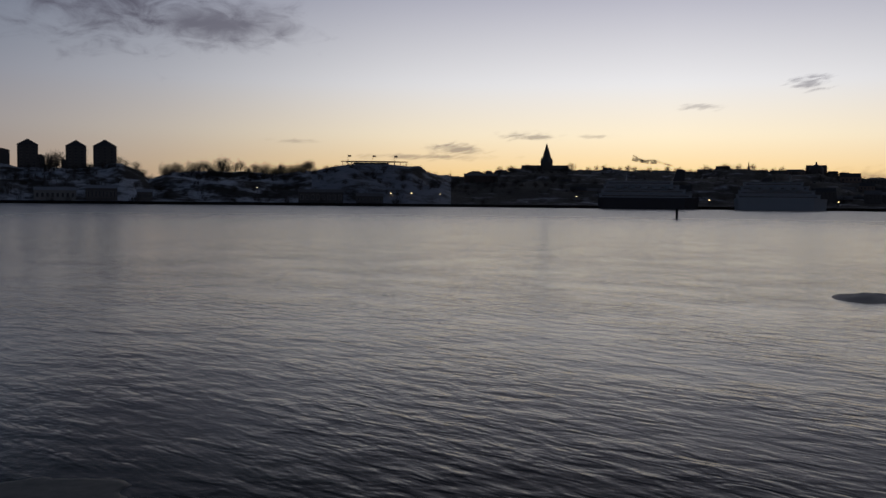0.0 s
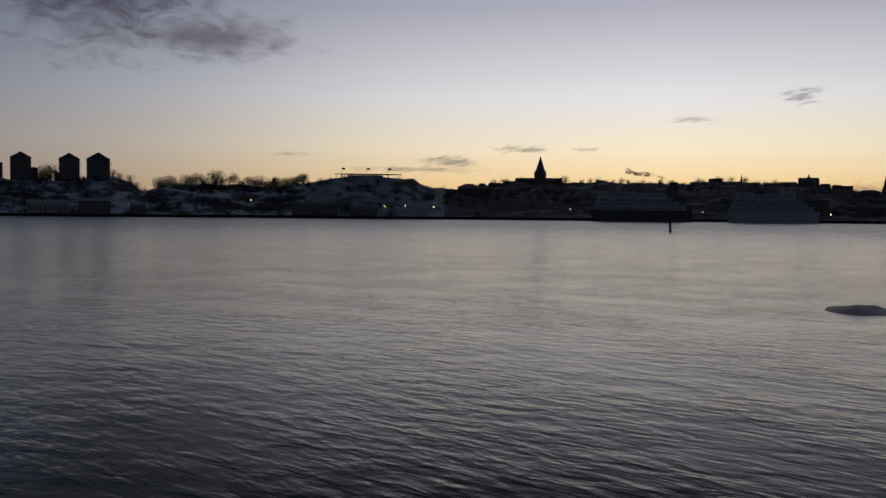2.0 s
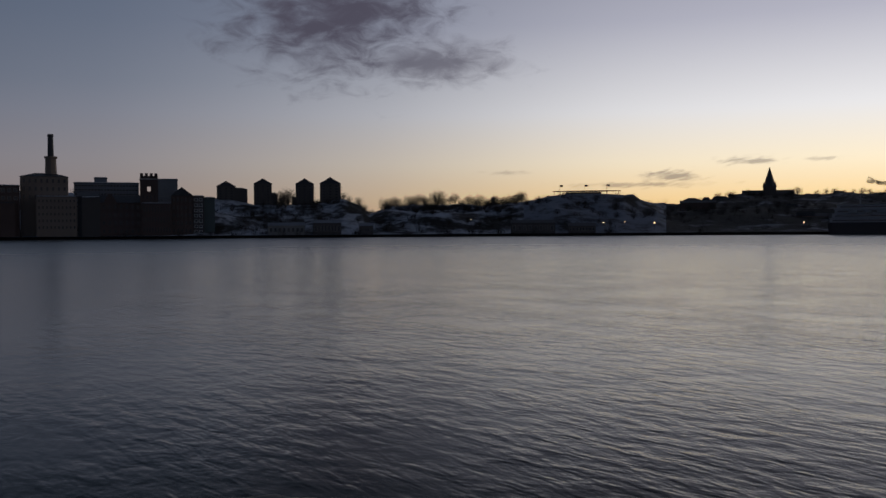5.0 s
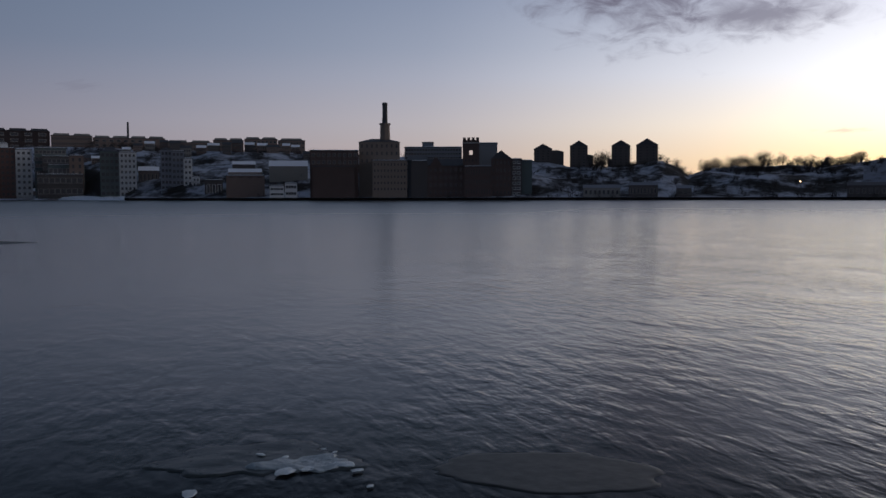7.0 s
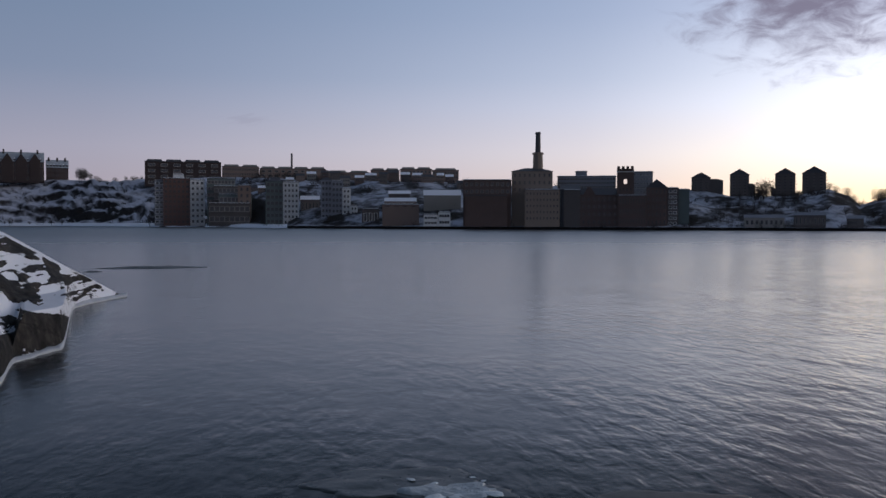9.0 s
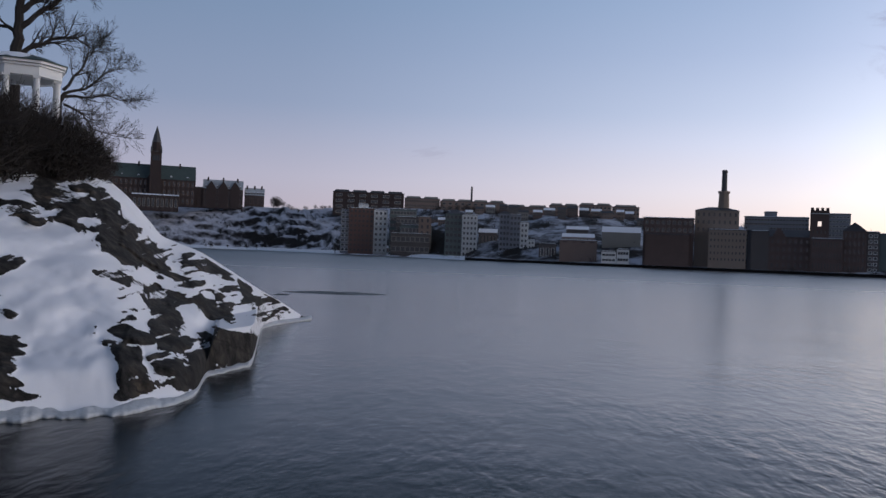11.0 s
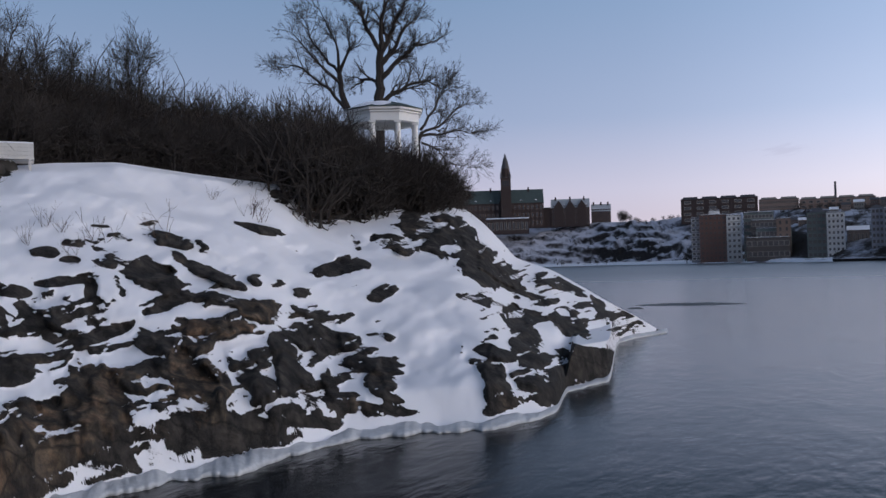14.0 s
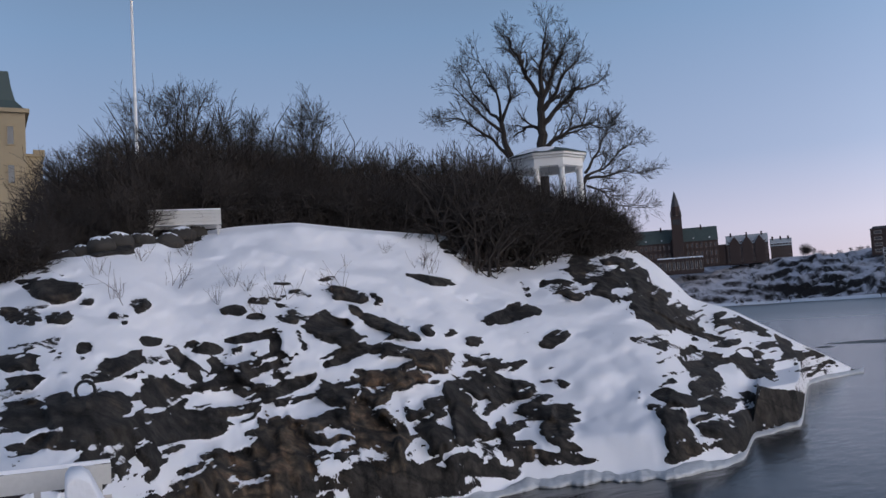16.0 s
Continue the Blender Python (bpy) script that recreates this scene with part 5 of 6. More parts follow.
V, F = [], []
g = np.random.default_rng(5)
for i in range(2600):
    a = g.uniform(-26, 69)
    r0_, rc_ = float(np.interp(a, SHORE_AZ, SHORE_R)), float(np.interp(a, CREST_AZ, CREST_R))
    f = g.uniform(0.08, 1.02)
    if fbm(np.array([a * 0.9]), np.array([f * 5.0]), 3, 77)[0] < (0.56 if -0.6 < a < 8 or a > 60 else 0.46):
        continue
    r = r0_ + (rc_ - r0_) * f
    b = np.array([*polar(a, r, 0)]) + np.array([0, 0, ground_at(a, r) - 1.0])
    hgt = g.uniform(4, 9) * (0.7 if f > 0.9 else 1.0)
    for k in range(16):
        d = np.array([g.normal(0, 0.35), g.normal(0, 0.35), 1.0])
        p0 = b + np.array([g.normal(0, 1.4), g.normal(0, 1.4), 0])
        p1 = p0 + d * hgt * g.uniform(0.5, 1.0)
        w_ = 0.16
        n0 = len(V)
        V += [tuple(p0 + (w_, 0, 0)), tuple(p0 + (-w_ / 2, w_, 0)), tuple(p0 + (-w_ / 2, -w_, 0)), tuple(p1)]
        F += [(n0, n0 + 1, n0 + 3), (n0 + 1, n0 + 2, n0 + 3), (n0 + 2, n0, n0 + 3)]
me = bpy.data.meshes.new("far_woods")
me.from_pydata(V, [], F)
me.materials.append(M_TWIG)
solo("far_woods", me, None, pose(0, 0, 0), "dark leafless scrub covering the far hillsides", "woods", kind="stuff")

# ---- the near point ----
def rock_at(az, r):
    return float(rock_z(az, r)[0])


# garden temple
GZ, GR, GA = 10.2, 57.0, 79.25
gz = thing("garden_temple", site(GA, GR, GZ), "white octagonal garden temple with columns and snowy roof", "gazebo")
e1 = lambda e: height(e, GR) - GZ
R_ = 2.28
oct_ = lambda r: ring(8, r, r, 0, 0, math.pi / 8)
bm = bmesh.new()
prism(bm, oct_(R_ + 0.15), -1.2, 0.35)
part("plinth", bm, M_WHITE, gz)
for x, y in oct_(R_ - 0.25):
    bm = bmesh.new()
    prism(bm, ring(10, 0.2, 0.2, x, y), 0.35, e1(8.95), 0, ring(10, 0.165, 0.165, x, y))
    prism(bm, ring(4, 0.3, 0.3, x, y, math.pi / 4), e1(8.95) - 0.14, e1(8.95) + 0.002)
    prism(bm, ring(4, 0.3, 0.3, x, y, math.pi / 4), 0.352, 0.5)
    part("column", bm, M_WHITE, gz)
bm = bmesh.new()
loops = [[bm.verts.new((x, y, z)) for x, y in oct_(q)] for q, z in ((R_, e1(8.95)), (R_, e1(9.6)), (R_ - 0.5, e1(9.6)), (R_ - 0.5, e1(8.95)))]
for k in range(4):
    a_, b_ = loops[k], loops[(k + 1) % 4]
    for i in range(8):
        bm.faces.new((a_[i], a_[(i + 1) % 8], b_[(i + 1) % 8], b_[i]))
part("entablature", bm, M_WHITE, gz)
bm = bmesh.new()
prism(bm, oct_(R_ + 0.12), e1(9.45), e1(9.52))
prism(bm, oct_(R_ + 0.22), e1(9.6), e1(9.74))
part("cornice", bm, M_WHITE, gz)
bm = bmesh.new()
prism(bm, oct_(R_ + 0.3), e1(9.74), e1(9.8), 0)
prism(bm, oct_(R_ + 0.2), e1(9.8), e1(10.2), 0, oct_(1.3))
prism(bm, oct_(1.3), e1(10.2), e1(10.34), 0, oct_(0.25))
part("roof", bm, M_COPPER, gz, "verdigris copper roof edge")
bm = bmesh.new()
prism(bm, ring(16, R_ * 1.02, R_ * 1.02, -0.3, 0), e1(9.8), e1(10.22), 0, ring(16, 1.35, 1.35, -0.25, 0))
prism(bm, ring(16, 1.35, 1.35, -0.25, 0), e1(10.22), e1(10.42), 0, ring(16, 0.35, 0.35, -0.2, 0))
part("snow_cap", bm, M_SNOW, gz, "snow lying on the roof")


# big bare trees behind the temple
def limbed_tree(seed, az, r, z, trunk, limbs_xz, rad, label, reach=0.7):
    """A tree whose main limbs follow the given lines of (across, up); twigs grow from them at random."""
    g = random.Random(seed)

    def line(xz, y0, y1):
        pts = [Vector((x, y0 + (y1 - y0) * i / max(1, len(xz) - 1), zz)) for i, (x, zz) in enumerate(xz)]
        fine = []
        for a, b in zip(pts, pts[1:]):
            for k in range(3):
                f = k / 3
                w = 0.0 if not fine else 0.09
                fine.append(a.lerp(b, f) + Vector((g.uniform(-w, w), g.uniform(-w, w), g.uniform(-w, w))))
        return fine + [pts[-1]]

    main = line(trunk, 0, 0)
    n = len(main)
    ob = thing("tree", site(az, r, z), label, "tree")
    part("trunk", tube_mesh("trunk", [(main, [rad * (1 - 0.45 * i / (n - 1)) for i in range(n)], 9)], M_BARK), None, ob)
    twigs = []
    for xz in limbs_xz:
        pts = line(xz, 0, g.uniform(-2.2, 2.2))
        n = len(pts)
        r0_ = rad * g.uniform(0.38, 0.5)
        radii = [max(0.02, r0_ * (1 - 0.85 * i / (n - 1))) for i in range(n)]
        part("limb", tube_mesh("limb", [(pts, radii, 6)], M_BARK), None, ob)
        for i in range(2, n):
            d0 = (pts[i] - pts[i - 1]).normalized()
            for k in range(2 if i < n - 1 else 3):
                d = (d0 + Vector((g.uniform(-0.9, 0.9), g.uniform(-0.9, 0.9), g.uniform(-0.35, 0.75)))).normalized()
                grow(g, twigs, pts[i], d, reach * g.uniform(0.7, 1.25), max(0.022, radii[i] * 0.55), 3, 4, 0.26, 0.03, (2, 3), 0.6, 0.72, (0.5, 1.1), 0.008)
    part("crown", tube_mesh("crown", twigs, M_TWIG), None, ob, "fine bare twigs")
    return ob


limbed_tree(12, 79.6, 63, 10.6, ((0, -0.9), (0, 5.85), (0.13, 7.3), (0.19, 9.5)),
            (((0.19, 9.5), (-0.66, 10.9), (-1.1, 12.1), (-1.6, 12.9), (-1.9, 13.6)), ((0.19, 9.3), (0.85, 10.5), (1.2, 11.5), (1.7, 12.4), (2.1, 13.3)), ((0.19, 7.6), (1.4, 8.8), (2.7, 9.9), (4.2, 10.2)),
             ((0.1, 6.0), (1.2, 6.6), (2.4, 7.3), (3.5, 7.4), (4.4, 7.0)), ((0.13, 7.3), (-0.9, 7.8), (-1.8, 7.4)), ((0.19, 9.5), (0.3, 11.1), (0.5, 12.4), (0.9, 13.9)), ((0.17, 8.6), (0.9, 9.4), (2.0, 11.2), (2.9, 12.0))),
            0.44, "tall bare deciduous tree spreading behind the white temple")
limbed_tree(5, 79.6, 64, 10.6, ((-1.5, -0.9), (-1.95, 5.0), (-2.5, 6.5), (-2.75, 8.2)),
            (((-2.75, 8.2), (-3.9, 9.5), (-4.8, 11.2), (-5.3, 12.6)), ((-2.75, 8.4), (-2.9, 10.1), (-3.9, 12.2)), ((-2.2, 5.4), (-3.5, 7.1), (-5.0, 8.4), (-6.1, 9.1), (-7.1, 8.8)), ((-2.75, 8.2), (-2.1, 9.6), (-1.9, 10.8)),
             ((-2.6, 7.4), (-4.0, 8.6), (-5.8, 10.6))), 0.31, "leaning bare deciduous tree beside the white temple")
limbed_tree(21, 79.6, 62, 10.2, ((2.4, -0.9), (2.6, 3.4), (2.9, 4.0)),
            (((2.9, 4.0), (4.2, 4.6), (5.4, 5.8), (6.3, 6.4)), ((2.9, 3.3), (3.9, 2.75), (4.6, 1.8), (5.9, 1.4)), ((2.8, 4.2), (3.7, 5.6), (4.4, 7.0), (5.0, 7.9)), ((2.9, 3.8), (4.4, 3.9), (5.6, 4.2), (6.4, 4.0))),
            0.24, "low bare tree with branches reaching over the slope")
def fan(h, spread, n, fork):
    """Main limbs that leave a trunk at fork and fan out to a rounded crown."""
    out = []
    for i in range(n):
        a = radians(-78 + 156 * i / (n - 1))
        x, zz = math.sin(a) * spread, fork + math.cos(a) * (h - fork)
        out.append(((0.0, fork * (0.75 + 0.25 * (i % 3) / 2)), (x * 0.35, fork + (zz - fork) * 0.45), (x * 0.75, fork + (zz - fork) * 0.8), (x, zz)))
    return tuple(out)


for sd, a, r, h, sp, nl, lb in ((31, 102.4, 54, 7.3, 3.6, 9, "broad bare tree rising out of the dark thicket"), (34, 107.0, 58, 5.2, 3.0, 7, "pale twiggy bare tree beside the flagpole"), (35, 94.5, 50, 5.6, 0.8, 4, "small gnarled bare tree above the thicket"),
                                (33, 98.6, 53, 5.6, 2.4, 6, "bare tree at the back of the thicket"), (36, 109.6, 66, 5.2, 2.4, 5, "bare tree near the garden wall")):
    limbed_tree(sd, a, r, rock_at(a, r), ((0, -0.9), (0.1, h * 0.22), (0, h * 0.42)), fan(h, sp, nl, h * 0.36), 0.2, lb, 0.8)


# row of boulders below the bench
M_BOULDER = material("dark_lichened_stone", (0.05, 0.046, 0.042), 0.9, var=0.5, scale=1.5, fine=9, bump=0.05)
for i in range(13):
    a = 101.4 + i * 0.95 + rng.uniform(-0.2, 0.2)
    r = float(np.interp(a, TOP_AZ, TOP_R)) - rng.uniform(0.4, 1.4)
    bm = bmesh.new()
    bmesh.ops.create_icosphere(bm, subdivisions=3, radius=1.0)
    k = Vector((rng.uniform(0, 50), rng.uniform(0, 50), 0))
    for v in bm.verts:
        v.co *= 1 + 0.35 * (noise.noise(v.co * 0.9 + k)) + 0.12 * noise.noise(v.co * 3 + k)
        v.co.z = max(v.co.z, -0.5)
    for f in bm.faces:
        f.smooth = True
        if f.normal.z > 0.8:
            f.material_index = 1
    sx = rng.uniform(0.4, 0.62)
    solo("boulder", bm, [M_BOULDER, M_SNOW], site(a, r, rock_at(a, r)) @ Matrix.Rotation(rng.uniform(0, 6), 4, "Z") @ Matrix.Diagonal((sx, sx * 0.8, sx * 0.75, 1)), "dark boulder with a cap of snow below the bench", "boulder", "boulders on the crest")

# thicket of bare shrubs
def shrub_mesh(seed, lobes=11):
    """A vase-shaped shrub: crooked stems that fork upwards into fine twigs, with a dark tangle inside."""
    g = random.Random(seed)
    stems, fine = [], []
    for i in range(lobes):
        a, o = 2.4 * i + g.uniform(-0.4, 0.4), math.sqrt((i + 0.3) / lobes)
        foot = Vector((math.cos(a) * o * 0.35, math.sin(a) * o * 0.35, -0.4))
        c = Vector((math.cos(a) * o * 0.95, math.sin(a) * o * 0.95, (1.35 - 0.5 * o * o) * g.uniform(0.7, 1.15)))
        mid = foot.lerp(c, 0.5) + Vector((g.uniform(-0.2, 0.2), g.uniform(-0.2, 0.2), -0.05))
        stems.append(([foot, mid, c], [0.038, 0.026, 0.014], 4))
        lean = Vector((math.cos(a) * o * 0.55, math.sin(a) * o * 0.55, 1.0)).normalized()
        for k in range(4):
            d = (lean + Vector((g.gauss(0, 0.7), g.gauss(0, 0.7), g.gauss(0, 0.4)))).normalized()
            grow(g, fine, mid.lerp(c, g.uniform(0.3, 1.0)), d, g.uniform(0.34, 0.56), 0.013, 2, 3, 0.45, 0.05, (3, 4), 0.55, 0.66, (0.35, 0.9), 0.0035)
        for k in range(26):
            p0 = foot.lerp(c, g.uniform(0.1, 1.0))
            p1 = p0 + Vector((g.gauss(0, 0.28), g.gauss(0, 0.28), g.gauss(0.2, 0.2)))
            fine.append(([p0, p1, p1 + Vector((g.gauss(0, 0.2), g.gauss(0, 0.2), g.gauss(0.16, 0.15)))], [0.014, 0.01, 0.004], 3))
    return tube_mesh("stem", stems, M_BARK), tube_mesh("crown", fine, M_TWIG)


shrubs = [shrub_mesh(s) for s in (1, 2, 3, 4)]


def shrub(az, r, z, sc, sz=1.0):
    m = site(az, r, z) @ Matrix.Rotation(rng.uniform(0, 6.3), 4, "Z") @ Matrix.Diagonal((sc, sc, sc * sz, 1))
    planted("shrub", rng.choice(shrubs), m, "dense dark bare shrub in the thicket on the rock", "shrub", "thicket shrubs")


HEDGE_AZ = (75, 77, 80, 82, 84.5, 89, 93.4, 98, 100, 103, 106, 108.5, 110)
HEDGE_EL = (6.4, 8.1, 8.7, 9.8, 10.8, 11.2, 11.6, 13.0, 13.2, 13.2, 12.0, 10.4, 9.0)
for row, (dr, share) in enumerate(((2.0, 0.62), (5.0, 0.82), (8.5, 1.0))):
    for i in range(32):
        a = 82.0 + (110 - 82.0) * (i + rng.random()) / 32
        r = float(np.interp(a, TOP_AZ, TOP_R)) + dr + rng.uniform(-0.8, 0.8)
        z = rock_at(a, r) - 0.1
        top = height(float(np.interp(a, HEDGE_AZ, HEDGE_EL)), r)
        sc = max(0.5, (top - z) * share * rng.uniform(0.74, 1.12) / 1.98)
        shrub(a, r, z, max(sc * 1.0, 0.7), sc / max(sc * 1.0, 0.7))
for i in range(38):
    a = 74.6 + 9.9 * (i + rng.random()) / 38
    r = float(np.interp(a, TOP_AZ, TOP_R)) - rng.uniform(-1.5, 3.0)
    z = rock_at(a, r) - 0.2
    top = height(float(np.interp(a, HEDGE_AZ, HEDGE_EL)) - 0.6, r)
    sc = max(0.4, min(2.5, (top - z) / 2.1)) * rng.uniform(0.74, 1.14)
    shrub(a, r, z, sc, 1.08)

for i in range(16):
    a = 104.8 + i * 0.5
    r = float(np.interp(a, TOP_AZ, TOP_R)) + rng.uniform(0.6, 2.0)
    shrub(a, r, rock_at(a, r) - 0.1, rng.uniform(0.45, 0.75), 0.8)

for a, sc in ((110.0, 0.7), (110.9, 1.0), (111.7, 1.1), (112.5, 1.2), (113.2, 1.1), (111.3, 0.8)):
    r = float(np.interp(a, TOP_AZ, TOP_R)) - rng.uniform(0.5, 2.5)
    shrub(a, r, rock_at(a, r) - 0.1, sc, 0.85)

# white bench on the crest
def slat_bench(m, w, label, boards=((0.46, 0.608), (0.615, 0.763), (0.77, 0.918), (0.925, 1.073))):
    ob = thing("bench", m, label, "bench")
    for lo, hi in boards:
        bm = bmesh.new()
        box(bm, -w / 2, w / 2, 0.42, 0.45, lo, hi)
        part("back_slat", bm, M_BENCH, ob)
    for i in range(3):
        bm = bmesh.new()
        box(bm, -w / 2, w / 2, -0.12 + i * 0.16, 0.02 + i * 0.16, 0.41, 0.45)
        part("seat_slat", bm, M_BENCH, ob)
    for x in (-w / 2 + 0.15, 0, w / 2 - 0.15):
        bm = bmesh.new()
        box(bm, x - 0.04, x + 0.04, -0.1, -0.02, -0.3, 0.41)
        box(bm, x - 0.04, x + 0.04, 0.45, 0.52, -0.3, 1.08)
        part("leg", bm, M_BENCH, ob)
    bm = bmesh.new()
    box(bm, -w / 2, w / 2, 0.41, 0.5, 1.085, 1.13, 0, 0.01)
    part("snow_cap", bm, M_SNOW, ob, "thin snow lying on the top slat")
    return ob


rb = 37.5
slat_bench(site(102.2, rb, height(6.15, rb)), rb * math.tan(radians(4.35)), "long white slatted garden bench standing in the snow", ((0.3, 0.448), (0.455, 0.608), (0.615, 0.763), (0.77, 0.918), (0.925, 1.073)))
# flagpole
fp = thing("flagpole", site(104.85, 50, 9.0), "tall white flagpole rising out of the thicket", "flagpole")
bm = bmesh.new()
prism(bm, ring(10, 0.11), -1, 17.0, 0, ring(10, 0.06))
part("pole", bm, M_WHITE, fp)
bm = bmesh.new()
bmesh.ops.create_icosphere(bm, subdivisions=2, radius=0.14)
bmesh.ops.translate(bm, vec=(0, 0, 17.1), verts=bm.verts)
part("finial", bm, M_WHITE, fp)

# villa at the edge of the view
va = thing("villa", site(114.0, 88, 11), "ochre rendered villa with a dark curved mansard roof", "villa")
e2 = lambda e: height(e, 88) - 11
xv = lambda a: math.tan(radians(114.0 - a)) * 88
bm = bmesh.new()
box(bm, xv(118), xv(111.0), 0, 12, -3, e2(13.4))
part("wall", bm, M_YELLOW, va)
bm = bmesh.new()
box(bm, xv(118) - 0.3, xv(111.0) + 0.35, -0.35, 12.3, e2(13.4), e2(13.4) + 0.35)
part("cornice", bm, M_YELLOW, va)
bm = bmesh.new()
x0, x1, z0, z1 = xv(118), xv(111.0), e2(13.4) + 0.35, e2(15.9)
prev = (0.0, z0)
for k, q in ((0.75, 0.25), (1.05, 0.6), (1.25, 1.0)):
    zz = z0 + (z1 - z0) * q
    o = lambda d: [(x0 + d, d), (x1 - d, d), (x1 - d, 12 - d), (x0 + d, 12 - d)]
    prism(bm, o(prev[0]), prev[1], zz, 0, o(k))
    prev = (k, zz)
part("roof", bm, M_COPPER, va)
bm = bmesh.new()
box(bm, xv(111.0), xv(110.05), 1.5, 9, -3, e2(11.1))
part("bay", bm, M_YELLOW, va)
bm = bmesh.new()
box(bm, xv(111.0), xv(110.05) + 0.2, 1.3, 9.2, e2(11.1), e2(11.1) + 0.25)
for x in (xv(110.4), xv(110.1)):
    box(bm, x - 0.25, x + 0.25, 1.3, 1.8, e2(11.1) + 0.25, e2(11.5))
part("parapet", bm, M_YELLOW, va)
window_grid(va, xv(113.6), xv(111.2), e2(8.8), e2(13.2), 2, 2, M_YELLOW, 0.3, 0.5)
bm = bmesh.new()
box(bm, -2.4, 2.9, 0, 0.5, -2, height(9.5, 80) - 11)
solo("garden_wall", bm, M_DARK, site(108.4, 80, 11), "dark garden wall beside the villa", "wall")

# white bench in the foreground
slat_bench(site(110.9, 12.2, 2.36), 1.75, "white wooden bench with snow on its seat beside the rock", ((0.4, 0.68), (0.82, 1.073)))
bm = bmesh.new()
outline = [(-0.3, -0.6), (-0.3, 0.72), (-0.24, 0.8), (-0.1, 0.8), (0.02, 0.72), (0.3, 0.12), (0.42, -0.6)]
for y, k in ((-0.45, 0.9), (-0.38, 1.0), (0.4, 1.0), (0.5, 0.88)):
    loop = [bm.verts.new((x * k, y, z * k if z > 0 else z)) for x, z in outline]
    if y > -0.45:
        for q in range(len(outline)):
            bm.faces.new((last[q], last[(q + 1) % len(outline)], loop[(q + 1) % len(outline)], loop[q])).smooth = True
    else:
        bm.faces.new(loop[::-1])
    last = loop
bm.faces.new(last)
solo("snow_drift", bm, M_SNOW, site(108.2, 11.9, 2.82) @ Matrix.Scale(0.85, 4), "smooth slanted snow drift against the white bench", "snow drift")
# iron mooring ring on the rock
bm = bmesh.new()
n, m = 24, 8
vs = [[bm.verts.new(((0.19 + 0.035 * math.cos(2 * math.pi * j / m)) * math.cos(2 * math.pi * i / n), 0.035 * math.sin(2 * math.pi * j / m), 0.2 + (0.19 + 0.035 * math.cos(2 * math.pi * j / m)) * math.sin(2 * math.pi * i / n))) for j in range(m)] for i in range(n)]
for i in range(n):
    for j in range(m):
        bm.faces.new((vs[i][j], vs[(i + 1) % n][j], vs[(i + 1) % n][(j + 1) % m], vs[i][(j + 1) % m]))
rr = next((r for r in np.arange(10, 40, 0.1) if rock_at(108.2, r) > height(-3.35, r)), 20.0)
solo("mooring_ring", bm, M_IRON, site(108.2, rr, rock_at(108.2, rr)), "black iron mooring ring fixed to the snowy rock", "mooring ring")


# ---- ice ----
def floe(az, r, rx, ry, h, label, seed, mat, ragged=1.3):
    n, m = 60, 22
    t = np.linspace(0, 2 * np.pi, n)
    q = np.linspace(0, 1, m)
    T, Qq = np.meshgrid(t, q, indexing="ij")
    edge = 1 + ragged * (fbm(np.cos(T) * 1.9 + 9, np.sin(T) * 1.9 + 9, 4, seed) - 0.5)
    X, Y = np.cos(T) * Qq * rx * edge, np.sin(T) * Qq * ry * edge
    Hh = h * (0.2 + 1.4 * (fbm(X * 2.2 + 50, Y * 2.2 + 50, 4, seed) - 0.35)) * (1 - smooth(0.86, 1.0, Qq)) + 0.012 - 0.05 * smooth(0.9, 1.0, Qq)
    ob = solo("ice_floe", sheet("ice_floe", X, Y, Hh, mat), None, site(az, r, 0), label, "ice floe", "ice floes")
    return ob


M_THINICE = material("thin_wet_ice", (0.05, 0.058, 0.06), 0.3, var=0.4, scale=0.8, fine=4, bump=0.02, spec=0.1)
floe(44.5, 17.2, 1.75, 1.3, 0.03, "thin grey wet ice sheet afloat near the shore", 2, M_THINICE)
M_BROKEN = material("broken_wet_ice", (0.36, 0.4, 0.42), 0.35, var=0.6, scale=3, fine=12, bump=0.05, spec=0.2)
floe(41.8, 16.6, 0.85, 0.55, 0.11, "broken grey ice piled on the thin sheet", 5, M_BROKEN)
# loose bright lumps frozen onto the broken ice
M_LUMP = material("bright_ice_lump", (0.62, 0.68, 0.7), 0.35, var=0.3, scale=4, fine=20, bump=0.02, spec=0.4)
for a, r, q in ((44.72, 17.36, 0.10), (43.21, 17.12, 0.08), (40.82, 17.54, 0.07), (40.11, 17.31, 0.06), (39.47, 16.45, 0.20), (38.68, 16.08, 0.12), (43.22, 16.20, 0.22), (37.86, 15.18, 0.08), (41.80, 16.27, 0.14), (49.12, 15.34, 0.16)):
    bm = bmesh.new()
    bmesh.ops.create_icosphere(bm, subdivisions=2, radius=1.0)
    k = Vector((a * 3, r * 3, 0))
    for v in bm.verts:
        v.co *= 1 + 0.5 * noise.noise(v.co * 1.3 + k)
        v.co.z = v.co.z * 0.35 + 0.2
    solo("ice_lump", bm, M_LUMP, site(a, r, 0.03) @ Matrix.Rotation(a * 7, 4, "Z") @ Matrix.Diagonal((q * 1.1, q * 0.75, q * 0.4, 1)), "small bright lump of ice on the broken floe", "ice lump", "ice lumps")
floe(26.0, 16.2, 2.35, 1.25, 0.012, "thin dark submerged ice sheet afloat near the shore", 9, material("sunken_brown_ice", (0.012, 0.0135, 0.0115), 0.4, var=0.5, scale=0.8, fine=4, bump=0.01, spec=0.16), 0.6)

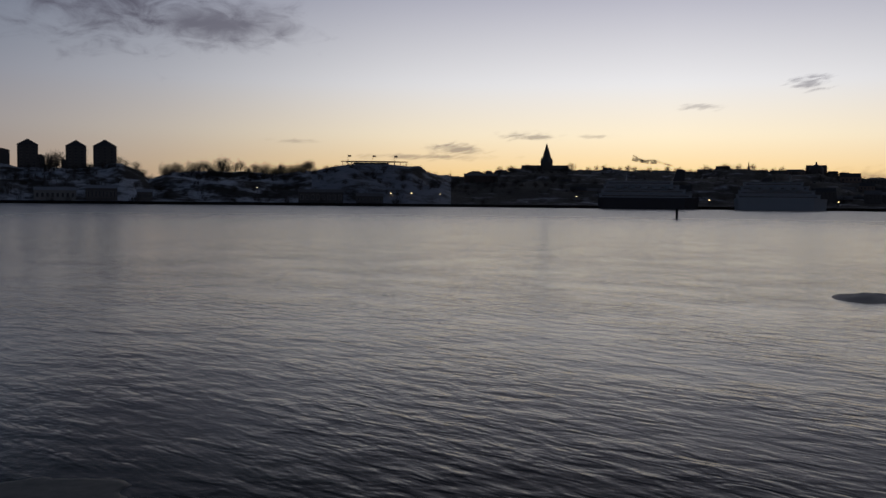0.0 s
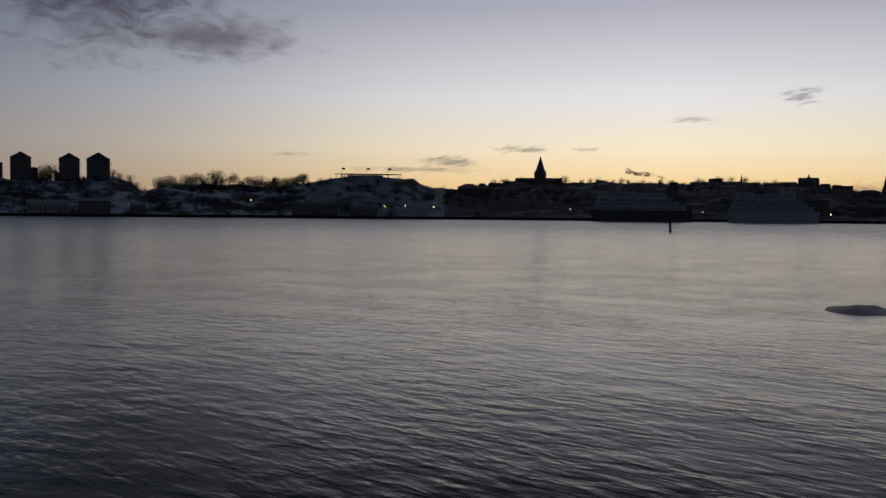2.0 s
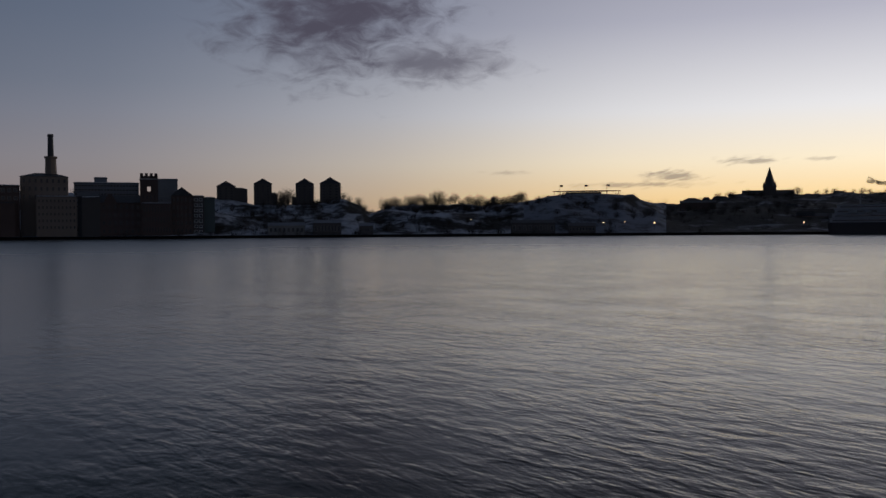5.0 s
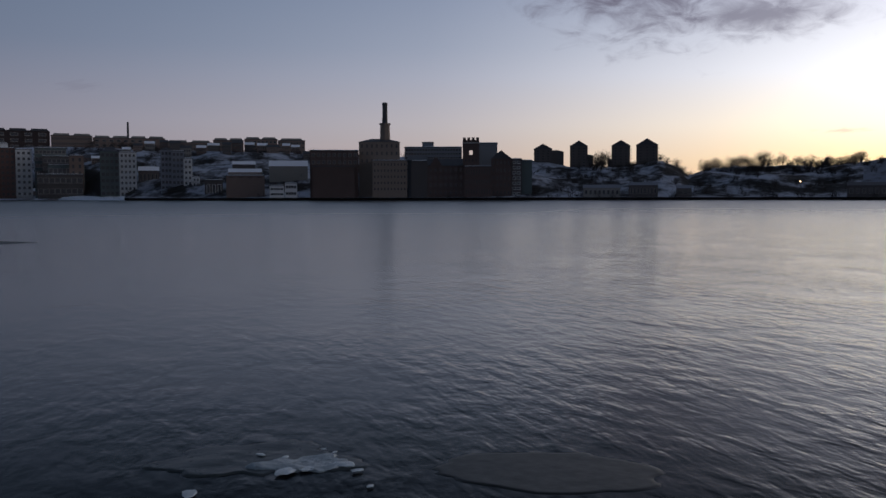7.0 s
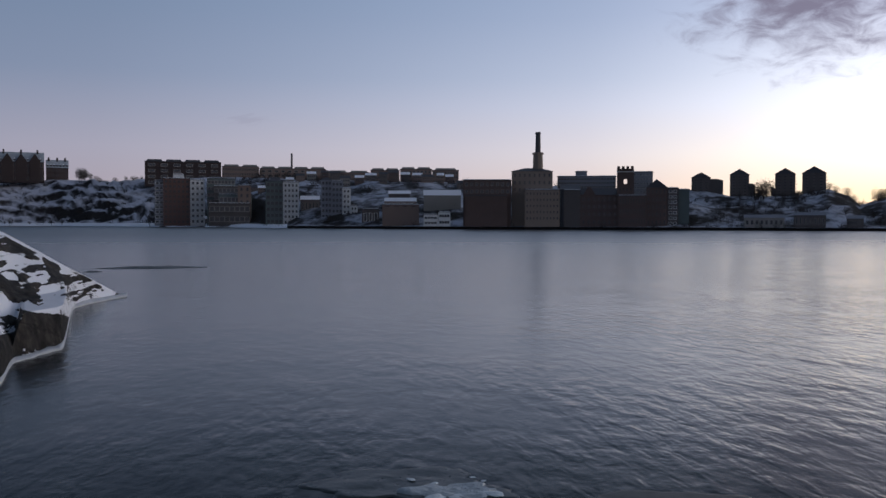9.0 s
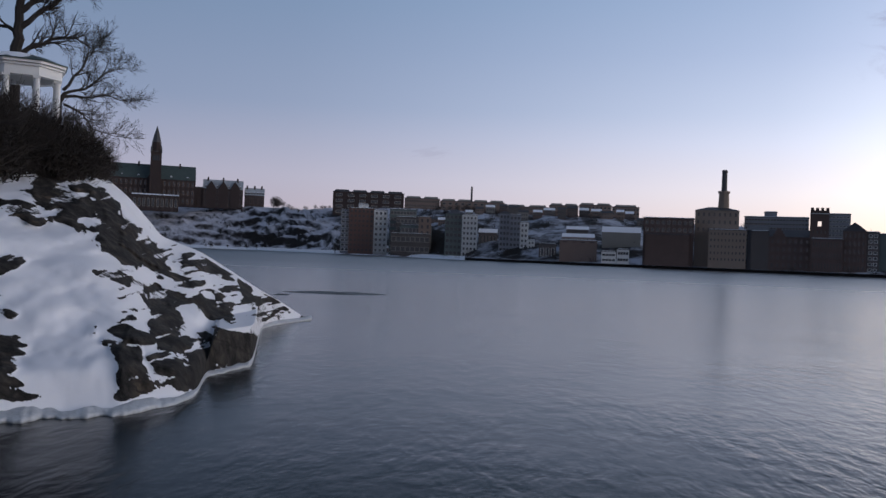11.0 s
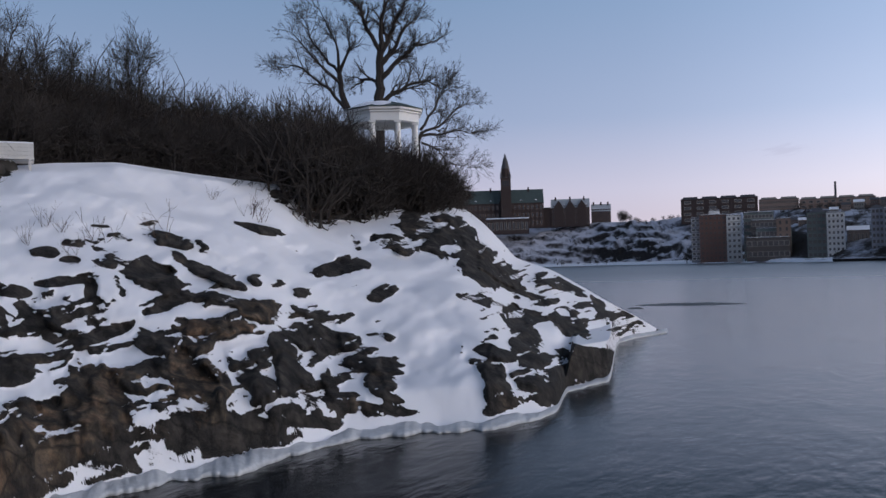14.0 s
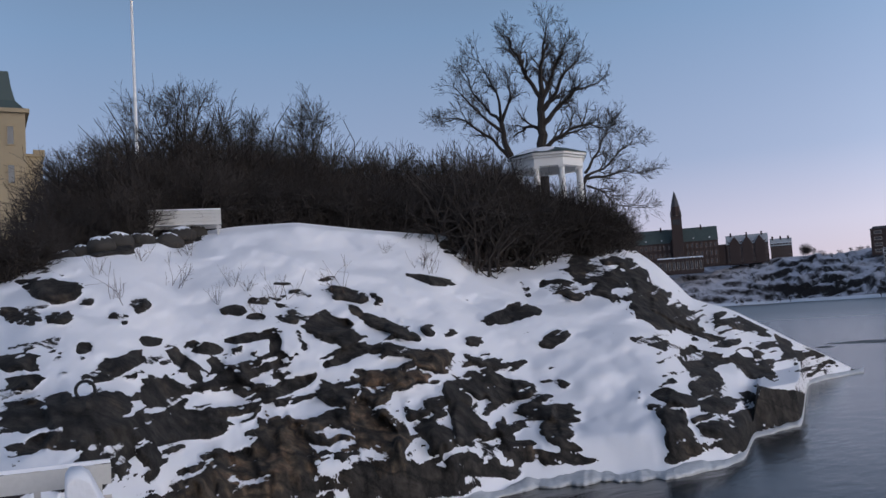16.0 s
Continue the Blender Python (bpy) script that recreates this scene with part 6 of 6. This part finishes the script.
# ice foot along the rock
az = np.arange(62.0, 112, 0.06)
r0 = np.interp(az, WATER_AZ, WATER_R) + (fbm(az * 0.8, az * 0 + 3.3, 3, 8) - 0.5) * 1.0 + (fbm(az * 0.7, az * 0 + 1.3, 3, 19) - 0.5) * 0.9
wob = fbm(az * 0.5, az * 0 + 7, 3, 14)
cols = []
for dr, z in ((-0.75, -0.15), (-0.8, 0.02), (-0.84, 0.06), (-0.7, 0.12), (-0.4, 0.15), (-0.05, 0.2), (0.3, 0.26), (0.7, 0.15)):
    cols.append((r0 + dr * (0.2 + 1.1 * wob) + (fbm(az * 2.2, az * 0 + dr * 2, 2, 5) - 0.5) * 0.25, z * (0.3 + 1.1 * wob) + (fbm(az * 2.5, az * 0 + dr * 3, 2, 4) - 0.5) * 0.07))
RR = np.stack([c[0] for c in cols], 1)
HH = np.stack([c[1] for c in cols], 1)
AA = np.repeat(az[:, None], len(cols), 1)
solo("ice_foot", sheet("ice_foot", -RR * np.sin(np.radians(AA)), RR * np.cos(np.radians(AA)), HH, M_ICEFOOT), None, pose(0, 0, 0), "pale ledge of shore ice along the waterline", "shore ice", kind="structure")

# dry stalks sticking out of the snow
def stalk_meshes(seed):
    g = random.Random(seed)
    stalks = []
    for i in range(7):
        limbs = []
        a = g.uniform(0, 6.28)
        d = Vector((math.cos(a) * 0.5, math.sin(a) * 0.5, 1)).normalized()
        grow(g, limbs, Vector((g.uniform(-0.2, 0.2), g.uniform(-0.2, 0.2), -0.05)), d, g.uniform(0.3, 0.8), 0.009, 1, 3, 0.35, 0.02, (1, 4), 0.5, 0.5, (0.4, 0.9), 0.004)
        stalks.append(tube_mesh("stalk", limbs, M_WEED))
    return stalks


M_WEED = material("dry_brown_stalks", (0.1, 0.07, 0.055), 0.9, var=0.3)
weeds = [stalk_meshes(s) for s in (1, 2, 3)]
for i in range(18):
    a = rng.uniform(80, 109)
    f = rng.uniform(0.45, 0.97)
    r0_, r1_ = float(np.interp(a, WATER_AZ, WATER_R)), float(np.interp(a, TOP_AZ, TOP_R))
    r = r0_ + (r1_ - r0_) * f
    m = site(a, r, rock_at(a, r)) @ Matrix.Rotation(rng.uniform(0, 6.3), 4, "Z") @ Matrix.Scale(rng.uniform(0.6, 1.4), 4)
    planted("dry_weed", rng.choice(weeds), m, "tuft of dry brown stalks poking through the snow", "dry weed", "dry weeds")

# snow on the far shore's edge
az = np.arange(52.5, 76, 0.1)
r0 = np.interp(az, SHORE_AZ, SHORE_R)
wob = fbm(az * 0.9, az * 0 + 2, 3, 17)
RR = np.stack([r0 - 4 - 10 * wob, r0 - 3 - 9 * wob, r0 + 2, r0 + 9 + 25 * wob, r0 + 14 + 25 * wob], 1)
HH = np.stack([az * 0 - 0.3, 0.6 + wob, 2.3 + 1.2 * wob, 3.0 + 1.8 * wob, az * 0 + 0.5], 1)
AA = np.repeat(az[:, None], 5, 1)
solo("snow_bank", sheet("snow_bank", -RR * np.sin(np.radians(AA)), RR * np.cos(np.radians(AA)), HH, M_SNOW), None, pose(0, 0, 0), "pale snow bank along the far waterline", "snow bank", kind="structure")

# stone landing behind the viewpoint
bm = bmesh.new()
box(bm, -5, 7, -9, -0.8, -2, 3.4)
solo("quay_landing", bm, M_QUAY, pose(0, 0, 0), "dark stone landing at the water", "quay", kind="structure")
